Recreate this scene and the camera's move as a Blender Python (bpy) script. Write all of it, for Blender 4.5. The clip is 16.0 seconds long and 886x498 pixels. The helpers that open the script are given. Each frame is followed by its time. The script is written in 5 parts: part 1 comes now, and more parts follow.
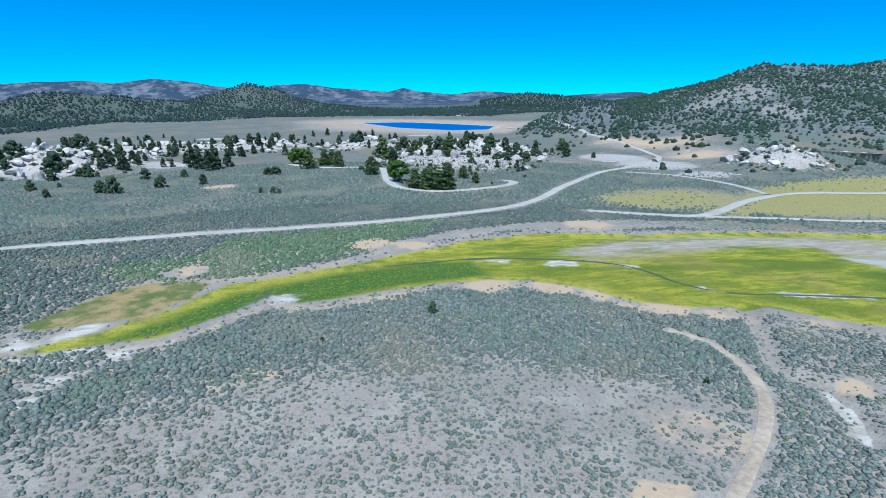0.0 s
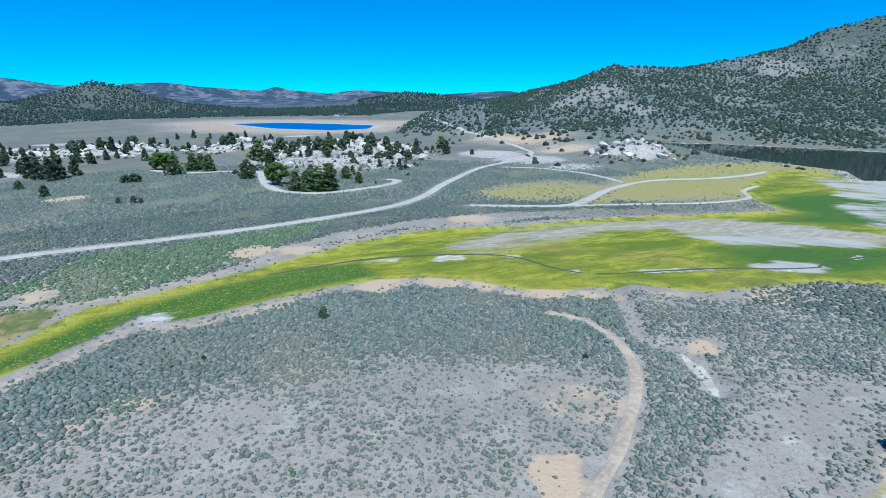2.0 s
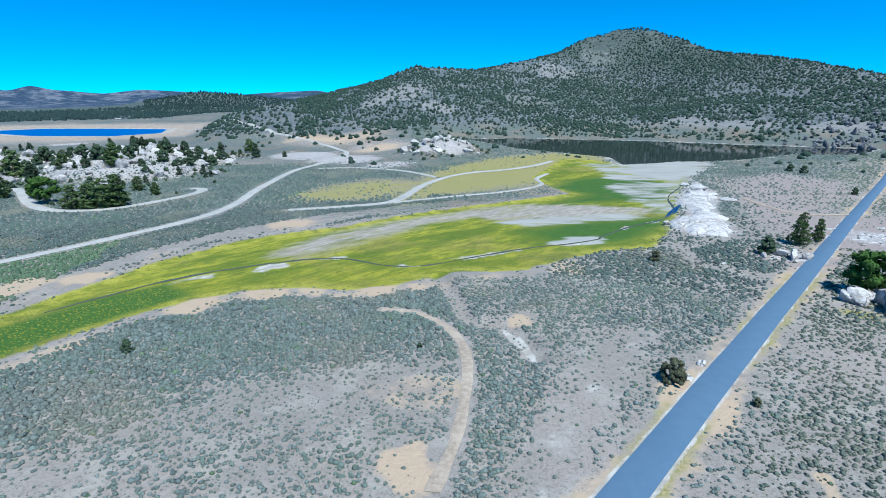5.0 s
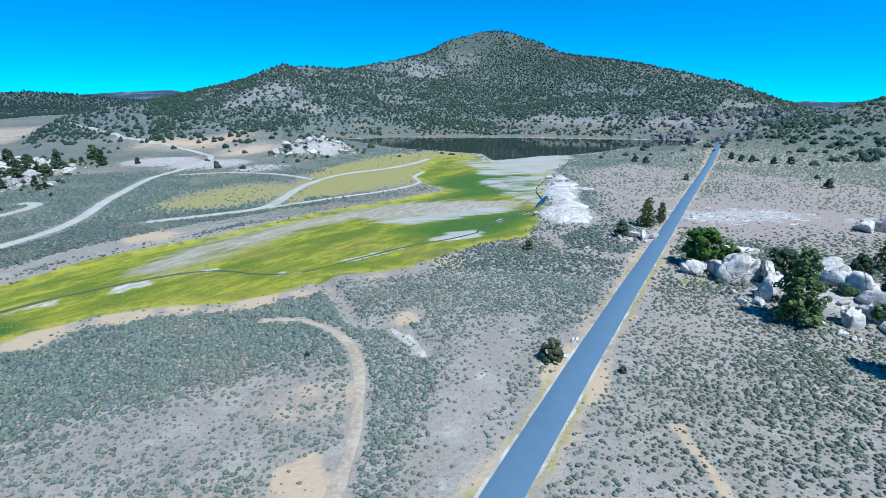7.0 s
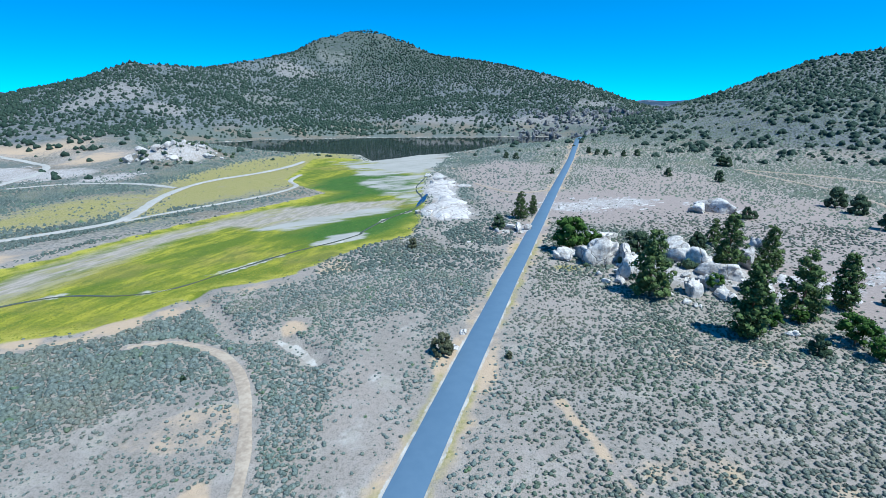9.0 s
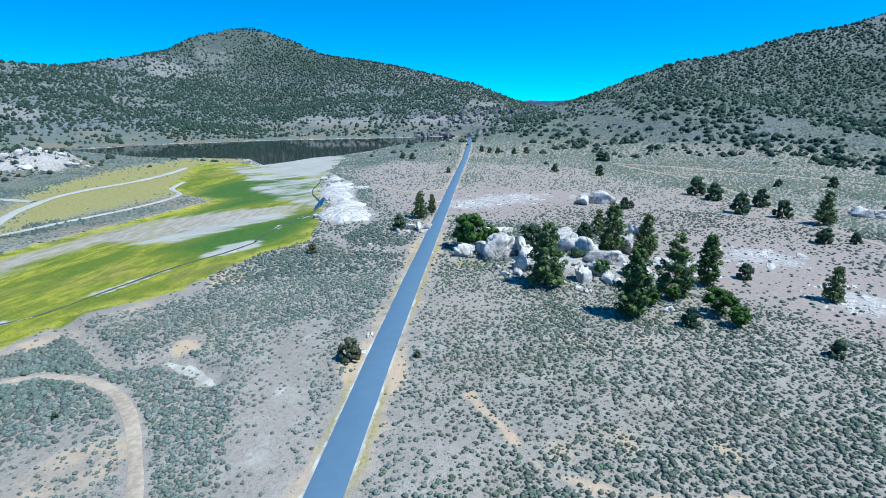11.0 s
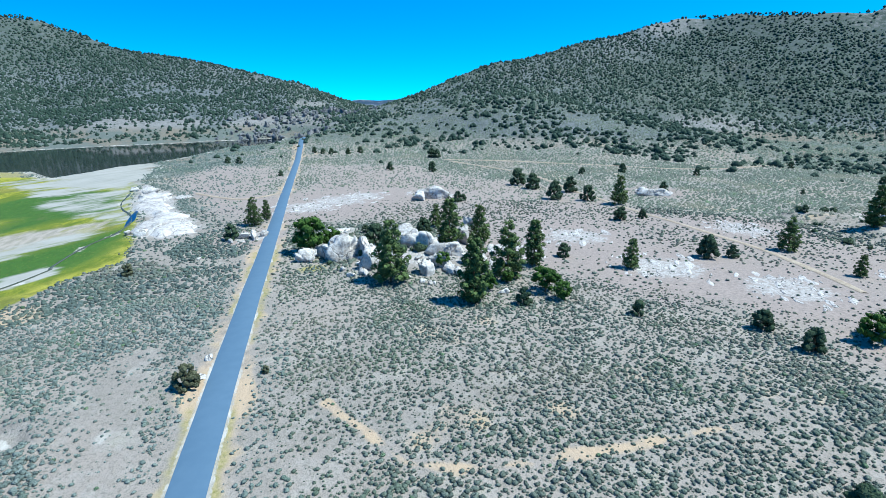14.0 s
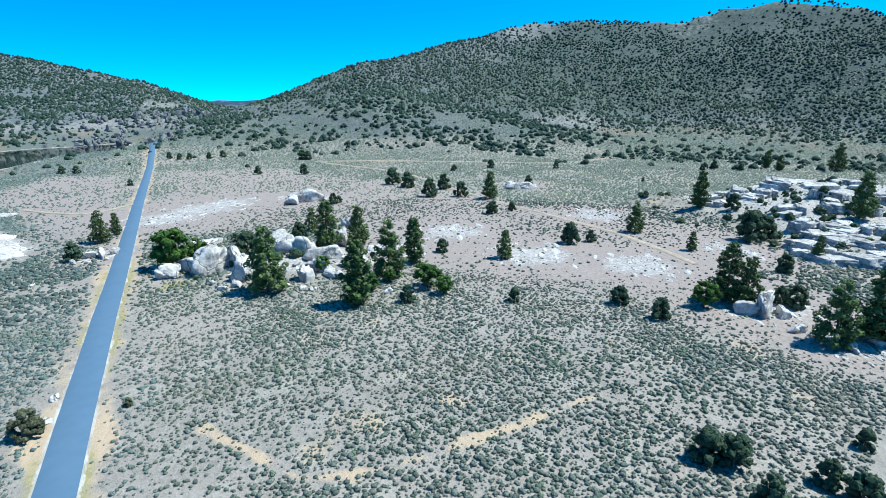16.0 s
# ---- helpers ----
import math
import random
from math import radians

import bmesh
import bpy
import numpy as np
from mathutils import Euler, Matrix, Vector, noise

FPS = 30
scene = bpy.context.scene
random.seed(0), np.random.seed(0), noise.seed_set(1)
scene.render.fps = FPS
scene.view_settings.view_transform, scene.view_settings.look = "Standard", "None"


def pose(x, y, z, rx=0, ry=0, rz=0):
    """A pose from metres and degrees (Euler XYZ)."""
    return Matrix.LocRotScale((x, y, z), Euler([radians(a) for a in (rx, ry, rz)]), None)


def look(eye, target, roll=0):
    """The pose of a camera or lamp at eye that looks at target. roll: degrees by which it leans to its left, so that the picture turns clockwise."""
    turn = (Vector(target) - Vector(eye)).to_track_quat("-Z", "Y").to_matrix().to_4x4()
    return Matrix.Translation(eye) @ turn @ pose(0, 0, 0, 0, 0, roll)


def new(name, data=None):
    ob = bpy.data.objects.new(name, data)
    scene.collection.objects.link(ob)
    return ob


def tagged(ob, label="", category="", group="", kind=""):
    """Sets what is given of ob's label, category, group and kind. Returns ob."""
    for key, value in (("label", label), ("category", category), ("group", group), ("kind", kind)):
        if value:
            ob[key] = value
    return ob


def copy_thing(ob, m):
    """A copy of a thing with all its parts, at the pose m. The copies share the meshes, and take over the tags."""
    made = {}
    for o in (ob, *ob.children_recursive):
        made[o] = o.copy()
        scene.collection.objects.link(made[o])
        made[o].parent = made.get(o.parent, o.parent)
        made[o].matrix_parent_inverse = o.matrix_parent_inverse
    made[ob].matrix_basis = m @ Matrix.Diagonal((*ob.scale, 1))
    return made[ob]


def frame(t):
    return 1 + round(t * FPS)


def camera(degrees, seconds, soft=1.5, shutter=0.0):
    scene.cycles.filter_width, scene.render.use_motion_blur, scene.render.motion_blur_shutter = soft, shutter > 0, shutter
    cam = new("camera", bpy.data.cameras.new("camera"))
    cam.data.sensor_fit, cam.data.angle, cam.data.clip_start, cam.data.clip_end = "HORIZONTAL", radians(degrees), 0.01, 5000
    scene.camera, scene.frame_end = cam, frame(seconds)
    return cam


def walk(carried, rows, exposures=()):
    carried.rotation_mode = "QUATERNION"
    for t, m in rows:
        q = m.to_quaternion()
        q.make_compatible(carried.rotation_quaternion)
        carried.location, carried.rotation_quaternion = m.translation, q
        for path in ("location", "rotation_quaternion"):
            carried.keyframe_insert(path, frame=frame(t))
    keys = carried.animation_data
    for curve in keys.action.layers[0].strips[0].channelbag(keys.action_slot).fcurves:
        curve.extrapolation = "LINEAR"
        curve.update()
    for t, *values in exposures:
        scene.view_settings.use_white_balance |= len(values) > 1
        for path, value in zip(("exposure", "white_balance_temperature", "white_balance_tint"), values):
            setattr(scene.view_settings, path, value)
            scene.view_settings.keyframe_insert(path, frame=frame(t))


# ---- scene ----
cam = camera(81.95, 16.0, 0.5)
# a drone that hovers and turns to its right
walk(cam, [
    (0, pose(0, 0, 44, 72.85, 0, 48.00)),
    (0.5, pose(0, 0, 44, 72.81, 0, 44.76)),
    (1, pose(0, 0, 44, 72.78, 0, 41.57)),
    (1.5, pose(0, 0, 44, 72.76, 0, 38.05)),
    (2, pose(0, 0, 44, 72.75, 0, 34.92)),
    (2.5, pose(0, 0, 44, 72.76, 0, 31.70)),
    (3, pose(0, 0, 44, 72.75, 0, 28.60)),
    (3.5, pose(0, 0, 44, 72.75, 0, 25.16)),
    (4, pose(0, 0, 44, 72.75, 0, 21.30)),
    (6.5, pose(0, 0, 44, 72.67, 0, 4.84)),
    (7, pose(0, 0, 44, 72.67, 0, 0.92)),
    (7.5, pose(0, 0, 44, 72.70, 0, -2.73)),
    (8, pose(0, 0, 44, 72.71, 0, -6.04)),
    (8.5, pose(0, 0, 44, 72.69, 0, -9.44)),
    (11, pose(0, 0, 44, 72.77, 0, -24.06)),
    (11.5, pose(0, 0, 44, 72.75, 0, -27.24)),
    (12, pose(0, 0, 44, 72.75, 0, -30.17)),
    (12.5, pose(0, 0, 44, 72.74, 0, -33.18)),
    (13, pose(0, 0, 44, 72.73, 0, -36.24)),
    (13.5, pose(0, 0, 44, 72.72, 0, -39.32)),
    (14, pose(0, 0, 44, 72.72, 0, -42.33)),
    (14.5, pose(0, 0, 44, 72.73, 0, -45.74)),
    (15, pose(0, 0, 44, 72.71, 0, -49.94)),
    (15.5, pose(0, 0, 44, 72.68, 0, -53.34)),
    (16, pose(0, 0, 44, 72.70, 0, -56.35)),
], [(0, 0.32, 5700, 4), (8, 0.38, 5700, 3), (11, 0.43, 5700, 2), (16, 0.62, 5900, -1)])

# ---- world and sun ----
SUN_ELEVATION, SUN_AZIMUTH = radians(59), radians(222)   # azimuth: to the left of +y
to_sun = Vector((-math.sin(SUN_AZIMUTH) * math.cos(SUN_ELEVATION), math.cos(SUN_AZIMUTH) * math.cos(SUN_ELEVATION), math.sin(SUN_ELEVATION)))
world = bpy.data.worlds.new("sky")
scene.world = world
world.use_nodes = True
wt = world.node_tree
sky = wt.nodes.new("ShaderNodeTexSky")
sky.sky_type = "NISHITA"
sky.sun_disc = False
sky.sun_elevation = SUN_ELEVATION
sky.sun_rotation = -SUN_AZIMUTH
sky.altitude = 2000
sky.air_density, sky.dust_density, sky.ozone_density = 1.0, 0.1, 2.0
# the clear desert sky keeps its depth of blue down to the hills
way = wt.nodes.new("ShaderNodeTexCoord")
lift = wt.nodes.new("ShaderNodeVectorMath")
lift.operation = "MULTIPLY_ADD"
lift.inputs[1].default_value = (1, 1, 1.7)
lift.inputs[2].default_value = (0, 0, 0.11)
wt.links.new(way.outputs["Generated"], lift.inputs[0])
wt.links.new(lift.outputs[0], sky.inputs["Vector"])
tint = wt.nodes.new("ShaderNodeMix")
tint.data_type, tint.blend_type = "RGBA", "MULTIPLY"
tint.inputs[0].default_value = 1.0
tint.inputs[7].default_value = (0.10, 0.92, 1.32, 1)
wt.links.new(sky.outputs[0], tint.inputs[6])
wt.links.new(tint.outputs[2], wt.nodes["Background"].inputs["Color"])
wt.nodes["Background"].inputs["Strength"].default_value = 0.135
sun = new("sun", bpy.data.lights.new("sun", "SUN"))
sun.data.energy, sun.data.angle, sun.data.color = 5.0, radians(0.53), (1.0, 0.96, 0.87)
sun.matrix_world = look(to_sun * 100, (0, 0, 0))

# ---- plan: lines and outlines on the ground, in metres from the point under the drone ----
ASPHALT = [(6.0, 47.0), (13.4, 61.0), (39.0, 108.0), (66.0, 157.0), (134.0, 282.0), (212.0, 420.0), (258.0, 498.0)]
GRAVEL = [(-215, -1), (-199, 28), (-184, 61), (-166, 96), (-151, 141), (-146, 171), (-152, 203), (-175, 260),
    (-192, 319), (-197, 384), (-194, 386), (-203, 434), (-225, 473), (-312, 533), (-500, 677), (-715, 820)]
TRACK_FORK = [(-120, 193), (-98, 206), (-81, 219), (-82, 242), (-84, 284), (-74, 325), (-47, 351), (-28, 385),
    (-19, 412)]
TRACK_FIELD = [(-81, 219), (-60, 240), (-36, 261), (-22, 279), (-17, 298), (-25, 318), (-18, 345)]
TRACK_LINK = [(-179, 333), (-154, 344), (-131, 342), (-105, 328), (-82, 304)]
TRACK_NEAR = [(-38.7, 95.9), (-31.2, 96.6), (-23.5, 91.6), (-18.1, 84.5), (-15.2, 75.6), (-13.6, 65.3),
    (-12.7, 55.7), (-13.0, 49.1), (-13.4, 45.2), (-13.1, 46.3)]
CAMP_LOOP = [(-380, 181), (-347, 185), (-327, 212), (-311, 222), (-264, 189), (-230, 171), (-206, 176), (-197,
    196), (-192, 221), (-197, 237), (-209, 238)]
TRACK_PLAIN = [(270, 288), (275, 222), (228, 146), (204, 100), (187, 67), (180, 48), (164, 28), (152, 15)]
TRACK_BANK = [(82.0, 280.3), (84.9, 258.9), (90.1, 243.9), (99.6, 242.9), (114.4, 250.6)]
TRACK_TWO = [(272, 297), (332, 212), (372, 137), (465, 111)]
MEADOW = [(-114.3, -4.4), (-114.9, 4.8), (-115.1, 13.3), (-117.8, 19.0), (-118.0, 25.8), (-123.0, 33.4),
    (-126.2, 39.9), (-122.5, 50.1), (-119.1, 68.3), (-116, 100), (-115, 117), (-111, 128), (-107, 142), (-96,
    153), (-82, 168), (-71, 187), (-60, 203), (-45, 220), (-23, 242), (-3, 266), (-15, 291), (-26, 323), (-20,
    372), (-12, 432), (12, 430), (56, 387), (69, 343), (51, 281), (43, 229), (33, 188), (25, 166), (11, 158),
    (-1.3, 145.0), (-12.0, 131.0), (-29.3, 125.3), (-33.3, 121.1), (-42.1, 111.5), (-51.8, 105.6), (-62.6,
    104.9), (-75.8, 98.9), (-83.8, 91.2), (-87.7, 82.1), (-93.4, 68.2), (-97.6, 54.7), (-102.0, 46.9),
    (-104.4, 47.5), (-111.6, 45.3), (-107.4, 36.9), (-103.1, 18.7), (-111.7, 0.2)]
GREEN_POND = [(-14, 287), (-1, 323), (26, 348), (43, 340), (55, 316), (44, 264), (23, 255), (-9, 235), (7,
    270)]
GREEN_RUN = [(-18, 178), (-2, 196), (18, 210), (38, 222), (35, 201), (25, 184), (14, 172), (2, 166), (-8,
    166)]
GREEN_LEFT = [(-109.8, 10.5), (-111.9, 23.0), (-117.3, 39.3), (-113.6, 65.0), (-104.8, 89.1), (-98.0, 98.3),
    (-91.3, 89.5), (-99.7, 73.3), (-107.7, 55.1), (-106.4, 36.5), (-105.2, 19.2)]
GREEN_MID = [(-108, 22), (-113, 35), (-113, 49), (-104, 76), (-98, 98), (-88, 95), (-97, 71), (-101, 49), (-102, 31)]
GRAVEL_BAR = [(-88, 127), (-85, 144), (-80, 159), (-75, 168), (-67, 181), (-57, 195), (-43, 213), (-22, 231),
    (11, 238), (42, 239), (11, 208), (-22, 194), (-40, 199), (-53, 182), (-61, 165), (-68, 151), (-74, 139),
    (-79, 130)]
FIELD_A = [(-139, 229), (-135, 268), (-118, 289), (-80, 294), (-82, 238), (-100, 224), (-122, 217)]
FIELD_B = [(-77, 240), (-73, 290), (-49, 341), (-16, 366), (-26, 307), (-40, 265)]
FIELD_C = [(-92, 353), (-64, 415), (-20, 461), (22, 489), (9, 393), (-12, 352), (-22, 296), (-47, 271), (-66, 243), (-73, 224), (-86, 270)]
MUD = [(8, 412), (29, 394), (69, 454), (102, 461), (99, 420), (77, 368), (66, 332), (50, 334), (27, 361), (11,
    380)]
MUD_STREAK = [(-28, 191), (-9, 208), (21, 221), (39, 232), (36, 223), (1, 198), (-17, 188)]
LAKE = [(-131, 591), (-54, 497), (-4, 469), (25, 452), (32, 407), (56, 421), (77, 437), (103, 445), (139,
    471), (185, 515), (224, 515), (262, 555), (274, 581), (194, 594), (68, 615), (-66, 614)]
LAKE_FAR = [(-1103, 705), (-889, 665), (-747, 697), (-719, 779), (-782, 869), (-912, 850), (-1039, 813)]
SLAB = [(34, 204), (46, 230), (47, 262), (69, 334), (73, 309), (73, 282), (61, 245), (59, 200), (54, 188),
    (39, 187)]
CREEK = [(-111.2, 77.7), (-105.8, 90.3), (-101.2, 102.0), (-93.0, 111.5), (-83.6, 120.8), (-72.7, 129.0),
    (-62.3, 131.1), (-53.7, 128.1), (-44.9, 127.4), (-37.8, 130.9), (-24.9, 144.6), (-14, 156), (2, 166), (11,
    176), (8, 174), (21, 198), (35, 213), (44, 237), (44, 271), (57, 308)]
GULLY = [(-32.9, 122.3), (-25.5, 107.9), (-19.2, 95.2), (-11.8, 94.3), (-6.8, 87.6), (-4.8, 82.8)]

MUD_WEB = [(18, 300), (25, 262), (40, 232), (62, 240), (72, 320), (104, 418), (92, 452), (30, 415), (8, 402), (20, 350)]
MUD_RUN = [(-6, 165), (2, 175), (10, 181), (8, 170), (-1, 164)]
SAND_A = [(-98.6, 99.2), (-96.8, 106.2), (-91.9, 110.2), (-90.6, 106.0)]
SAND_B = [(-84.2, 111.7), (-84.8, 118.2), (-79.3, 124.0), (-75.2, 120.0), (-79.7, 115.0)]
SAND_C = [(-76.5, 125.3), (-71.5, 130.3), (-63.7, 133.9), (-62.9, 131.5), (-70.0, 127.6)]
SAND_D = [(-50.0, 127.4), (-46.4, 131.5), (-41.0, 130.5), (-40.8, 127.7), (-45.8, 125.3)]
SAND_E = [(-41.8, 133.1), (-28.2, 144.9), (-14, 157), (-13, 154), (-26.0, 142.1)]
OLIVE = [(-129.0, -2.1), (-134.0, 5.8), (-140.3, 15.4), (-142.0, 25.5), (-134.9, 34.4), (-128.9, 38.7),
    (-120.9, 30.2), (-114.4, 20.4), (-117.7, 13.8), (-122.0, 1.0)]
PALE_N = [(-127.0, -4.0), (-119.1, 1.7), (-121.8, 9.4), (-120.2, 13.7), (-112.9, 11.9), (-114.7, 3.9),
    (-112.2, -4.5)]
PALE_S = [(-105.0, -4.7), (-100.2, 3.2), (-104.6, 12.8), (-101.7, 20.4), (-103.5, 35.3), (-111.8, 46.8),
    (-110.0, 51.0), (-101.5, 49.6), (-101.5, 37.0), (-96.7, 21.0), (-96.1, 10.0), (-92.9, 2.4), (-86.3, -5.4)]
PALE_INNER = [(-111.1, -3.0), (-108.9, 5.0), (-106.4, 13.6), (-103.7, 10.4), (-102.0, 4.2), (-102.4, -0.4)]
BARE_N = [(-121.9, 70.5), (-119.5, 89.2), (-119, 113), (-114, 138), (-97, 163), (-72, 195), (-46, 226), (-48,
    237), (-78, 211), (-106, 179), (-122, 148), (-130, 120), (-130, 92)]
POOL = [(35.5, 215), (38.5, 227), (42.5, 238), (47, 249), (47.5, 246), (44, 235), (40.5, 224), (37, 214)]
# ochre earth: x, y, radius
OCHRE = [
    (-143.7, 35.6, 7), (-133, 88, 8), (-306, 101, 12), (-17, 50, 5.0), (-8.7, 98.8, 4), (-124, 97, 7), (-100, 169, 12), (-81.2, 88.3, 8),
    (-70, 99, 7), (-60, 103, 6), (-46, 108, 7), (-36, 113, 5), (-270, 545, 70), (-340, 610, 60), (-190, 480, 35)]
# a washed strip of ochre earth
WASH = [(31.3, 60.4), (31.7, 51.0), (31.9, 41.7), (36.7, 36.2), (43.6, 31.0), (51.2, 27.2), (61.8, 21.8), (69.8, 17.8)]

# crests of the hills: x, y, height
RIDGE_MOUNT = [(-448, 894, 33), (-382, 903, 50), (-287, 916, 88), (-194, 981, 79), (-111, 1074, 99), (-59,
    1148, 113), (1, 1220, 152), (60, 1238, 172), (109, 1245, 182), (176, 1217, 149), (236, 1136, 112), (287, 1062, 104), (332,
    985, 93), (377, 905, 77), (424, 828, 64), (508, 861, -34), (642, 893, -64)]
RIDGE_EAST = [(591, 807, -75), (553, 710, -26), (561, 598, 60), (593, 536, 85), (641, 511, 92), (758, 485, 119),
    (820, 470, 128), (893, 451, 153), (928, 423, 165), (993, 310, 165), (1032, 193, 153), (1073, 122, 183), (1100, 18, 191),
    (1099, -44, 178), (1076, -93, 147), (977, -212, 136)]
RIDGE_FAR_L = [(-3591, -255, 75), (-3597, 153, 86), (-3588, 295, 102), (-3562, 520, 111), (-3541, 650, 94),
    (-3499, 849, 128), (-3461, 991, 113), (-3384, 1227, 75), (-3313, 1409, 35)]
RIDGE_FAR_M = [(-3723, 1462, 34), (-3632, 1676, 92), (-3546, 1851, 100), (-3429, 2059, 69), (-3223, 2368, 42),
    (-3165, 2446, 78), (-3094, 2535, 46), (-2927, 2726, 26), (-2779, 2877, 50), (-2561, 3073, 34), (-2365,
    3226, -5)]
RIDGE_CONE = [(-2113, 613, 4), (-2089, 690, 28), (-2069, 749, 55), (-2041, 821, 80), (-2007, 901, 58), (-1962,
    995, 17), (-1922, 1071, -5)]
RIDGE_WOOD = [(-1895, -144, 20), (-1899, 71, 15), (-1894, 150, 43), (-1888, 214, 41), (-1875, 309, 35),
    (-1852, 423, 21), (-1810, 577, 6)]
RIDGE_BACK = [(-1793, 1743, -13), (-1679, 1852, 13), (-1581, 1937, 40), (-1438, 2045, 26), (-1312, 2128, 6),
    (-1206, 2190, -10)]
RIDGE_TAN = [(-2129, 2903, 10), (-1952, 3025, 32), (-1833, 3098, 39), (-1685, 3181, 50), (-1594, 3228, 26),
    (-1472, 3285, -14)]
RIDGE_GAP = [(2160, 3948, -88), (2481, 3754, -23), (2596, 3675, -32), (2743, 3567, -22), (2919, 3425, -56)]
RIDGE_LOW = [(-512, 700, -8), (-490, 690, 10), (-432, 673, 18), (-340, 635, 15), (-259, 585, 8)]
# bare pinkish ground of the plain, and beside the creek rock
PLAIN_BARE = [(187, 360), (236, 292), (236, 191), (222, 109), (201, 49), (215, 12), (186, -9), (130, 10), (118, 41), (113, 63), (124, 101), (118, 156), (85, 179)]
BANK_BARE = [(80, 343), (132, 389), (162, 357), (141, 300), (73, 186), (58, 187), (65, 218)]
# stony openings in the hillside woods: x, y, radius
SCREE = [(-272, 773, 62), (-292, 719, 30), (-192, 702, 32), (-86, 823, 45), (-42, 1047, 55), (26, 1148, 45), (122, 690, 62), (182, 669, 45),
    (254, 625, 34), (325, 601, 40), (850, 54, 22), (905, 425, 55), (1031, 166, 50), (600, 215, 60), (640, 321, 40), (309, 610, 34), (270, 631, 26), (243, 613, 22), (365, 684, 30), (310, 537, 24)]
# a pale dry wash and a belt of greener brush
DRY_WASH = [(-1.5, 40), (-1, 52), (0.5, 61), (3.5, 70), (6.5, 79), (9, 87), (14, 96)]
SAGE_DENSE = [(35.2, 166.3), (44.7, 177.5), (55.8, 187.4), (66.2, 185.5), (70.8, 177.4), (64.3, 158.5), (51.1, 145.8), (38.7, 152.2)]
GREEN_BELT = [(-160, 22), (-172, 60), (-162, 108), (-148, 128), (-132, 100), (-128, 66), (-132, 30)]
ROAD = [(-21.0, -3.0)] + ASPHALT
RIDGES = (  # crest, half width at the foot, roughness
    (RIDGE_MOUNT, 470, 0.10), (RIDGE_EAST, 430, 0.10), (RIDGE_FAR_L, 600, 0.17), (RIDGE_FAR_M, 500, 0.17),
    (RIDGE_CONE, 330, 0.06), (RIDGE_WOOD, 330, 0.10), (RIDGE_BACK, 420, 0.08), (RIDGE_TAN, 500, 0.06),
    (RIDGE_GAP, 500, 0.05), (RIDGE_LOW, 120, 0.12))


# ---- the lie of the land ----
def smooth(a, b, x):
    t = np.clip((x - a) / (b - a), 0, 1)
    return t * t * (3 - 2 * t)


def grain(x, y, size, seed=0):
    """Value noise from 0 to 1 with lumps of that size."""
    x, y = np.asarray(x, float) / size, np.asarray(y, float) / size
    i, j = np.floor(x).astype(np.int64), np.floor(y).astype(np.int64)
    u, v = x - i, y - j
    u, v = u * u * (3 - 2 * u), v * v * (3 - 2 * v)

    def corner(a, b):
        h = (a * 374761393 + b * 668265263 + seed * 974634777) & 0x7FFFFFFF
        h = ((h ^ (h >> 13)) * 1274126177) & 0x7FFFFFFF
        return ((h ^ (h >> 16)) & 0xFFFF) / 65535.0

    return (corner(i, j) * (1 - u) + corner(i + 1, j) * u) * (1 - v) + (corner(i, j + 1) * (1 - u) + corner(i + 1, j + 1) * u) * v


def fractal(x, y, size, seed=0, octaves=4):
    total, weight, amount = 0.0, 1.0, 0.0
    for n in range(octaves):
        total = total + weight * grain(x, y, size / 2**n, seed + n * 17)
        amount, weight = amount + weight, weight * 0.5
    return total / amount


def along(x, y, line):
    """Distance to a line of points, and the third number of its points where it is nearest."""
    best, value = np.full(np.shape(x), 1e9), np.zeros(np.shape(x))
    for p, q in zip(line, line[1:]):
        dx, dy = q[0] - p[0], q[1] - p[1]
        t = np.clip(((x - p[0]) * dx + (y - p[1]) * dy) / (dx * dx + dy * dy + 1e-9), 0, 1)
        d = np.hypot(x - p[0] - t * dx, y - p[1] - t * dy)
        near = d < best
        best = np.where(near, d, best)
        if len(p) > 2:
            value = np.where(near, p[2] + t * (q[2] - p[2]), value)
    return best, value


def crest_near(x, y, line, soft):
    """Distance to a crest and its height there, blended where two stretches are about as near."""
    each, tops = [], []
    for p, q in zip(line, line[1:]):
        dx, dy = q[0] - p[0], q[1] - p[1]
        t = np.clip(((x - p[0]) * dx + (y - p[1]) * dy) / (dx * dx + dy * dy + 1e-9), 0, 1)
        each.append(np.hypot(x - p[0] - t * dx, y - p[1] - t * dy))
        tops.append(p[2] + t * (q[2] - p[2]))
    each, tops = np.array(each), np.array(tops)
    best = each.min(0)
    weight = np.exp(-(each - best) / soft)
    return best, (weight * tops).sum(0) / weight.sum(0)


def inside(x, y, outline):
    """Metres inside (above 0) or outside (below 0) an outline."""
    closed = list(outline) + [outline[0]]
    odd = np.zeros(np.shape(x), bool)
    for p, q in zip(closed, closed[1:]):
        if p[1] != q[1]:
            odd ^= ((p[1] > y) != (q[1] > y)) & (x < (q[0] - p[0]) * (y - p[1]) / (q[1] - p[1]) + p[0])
    d = along(x, y, closed)[0]
    return np.where(odd, d, -d)


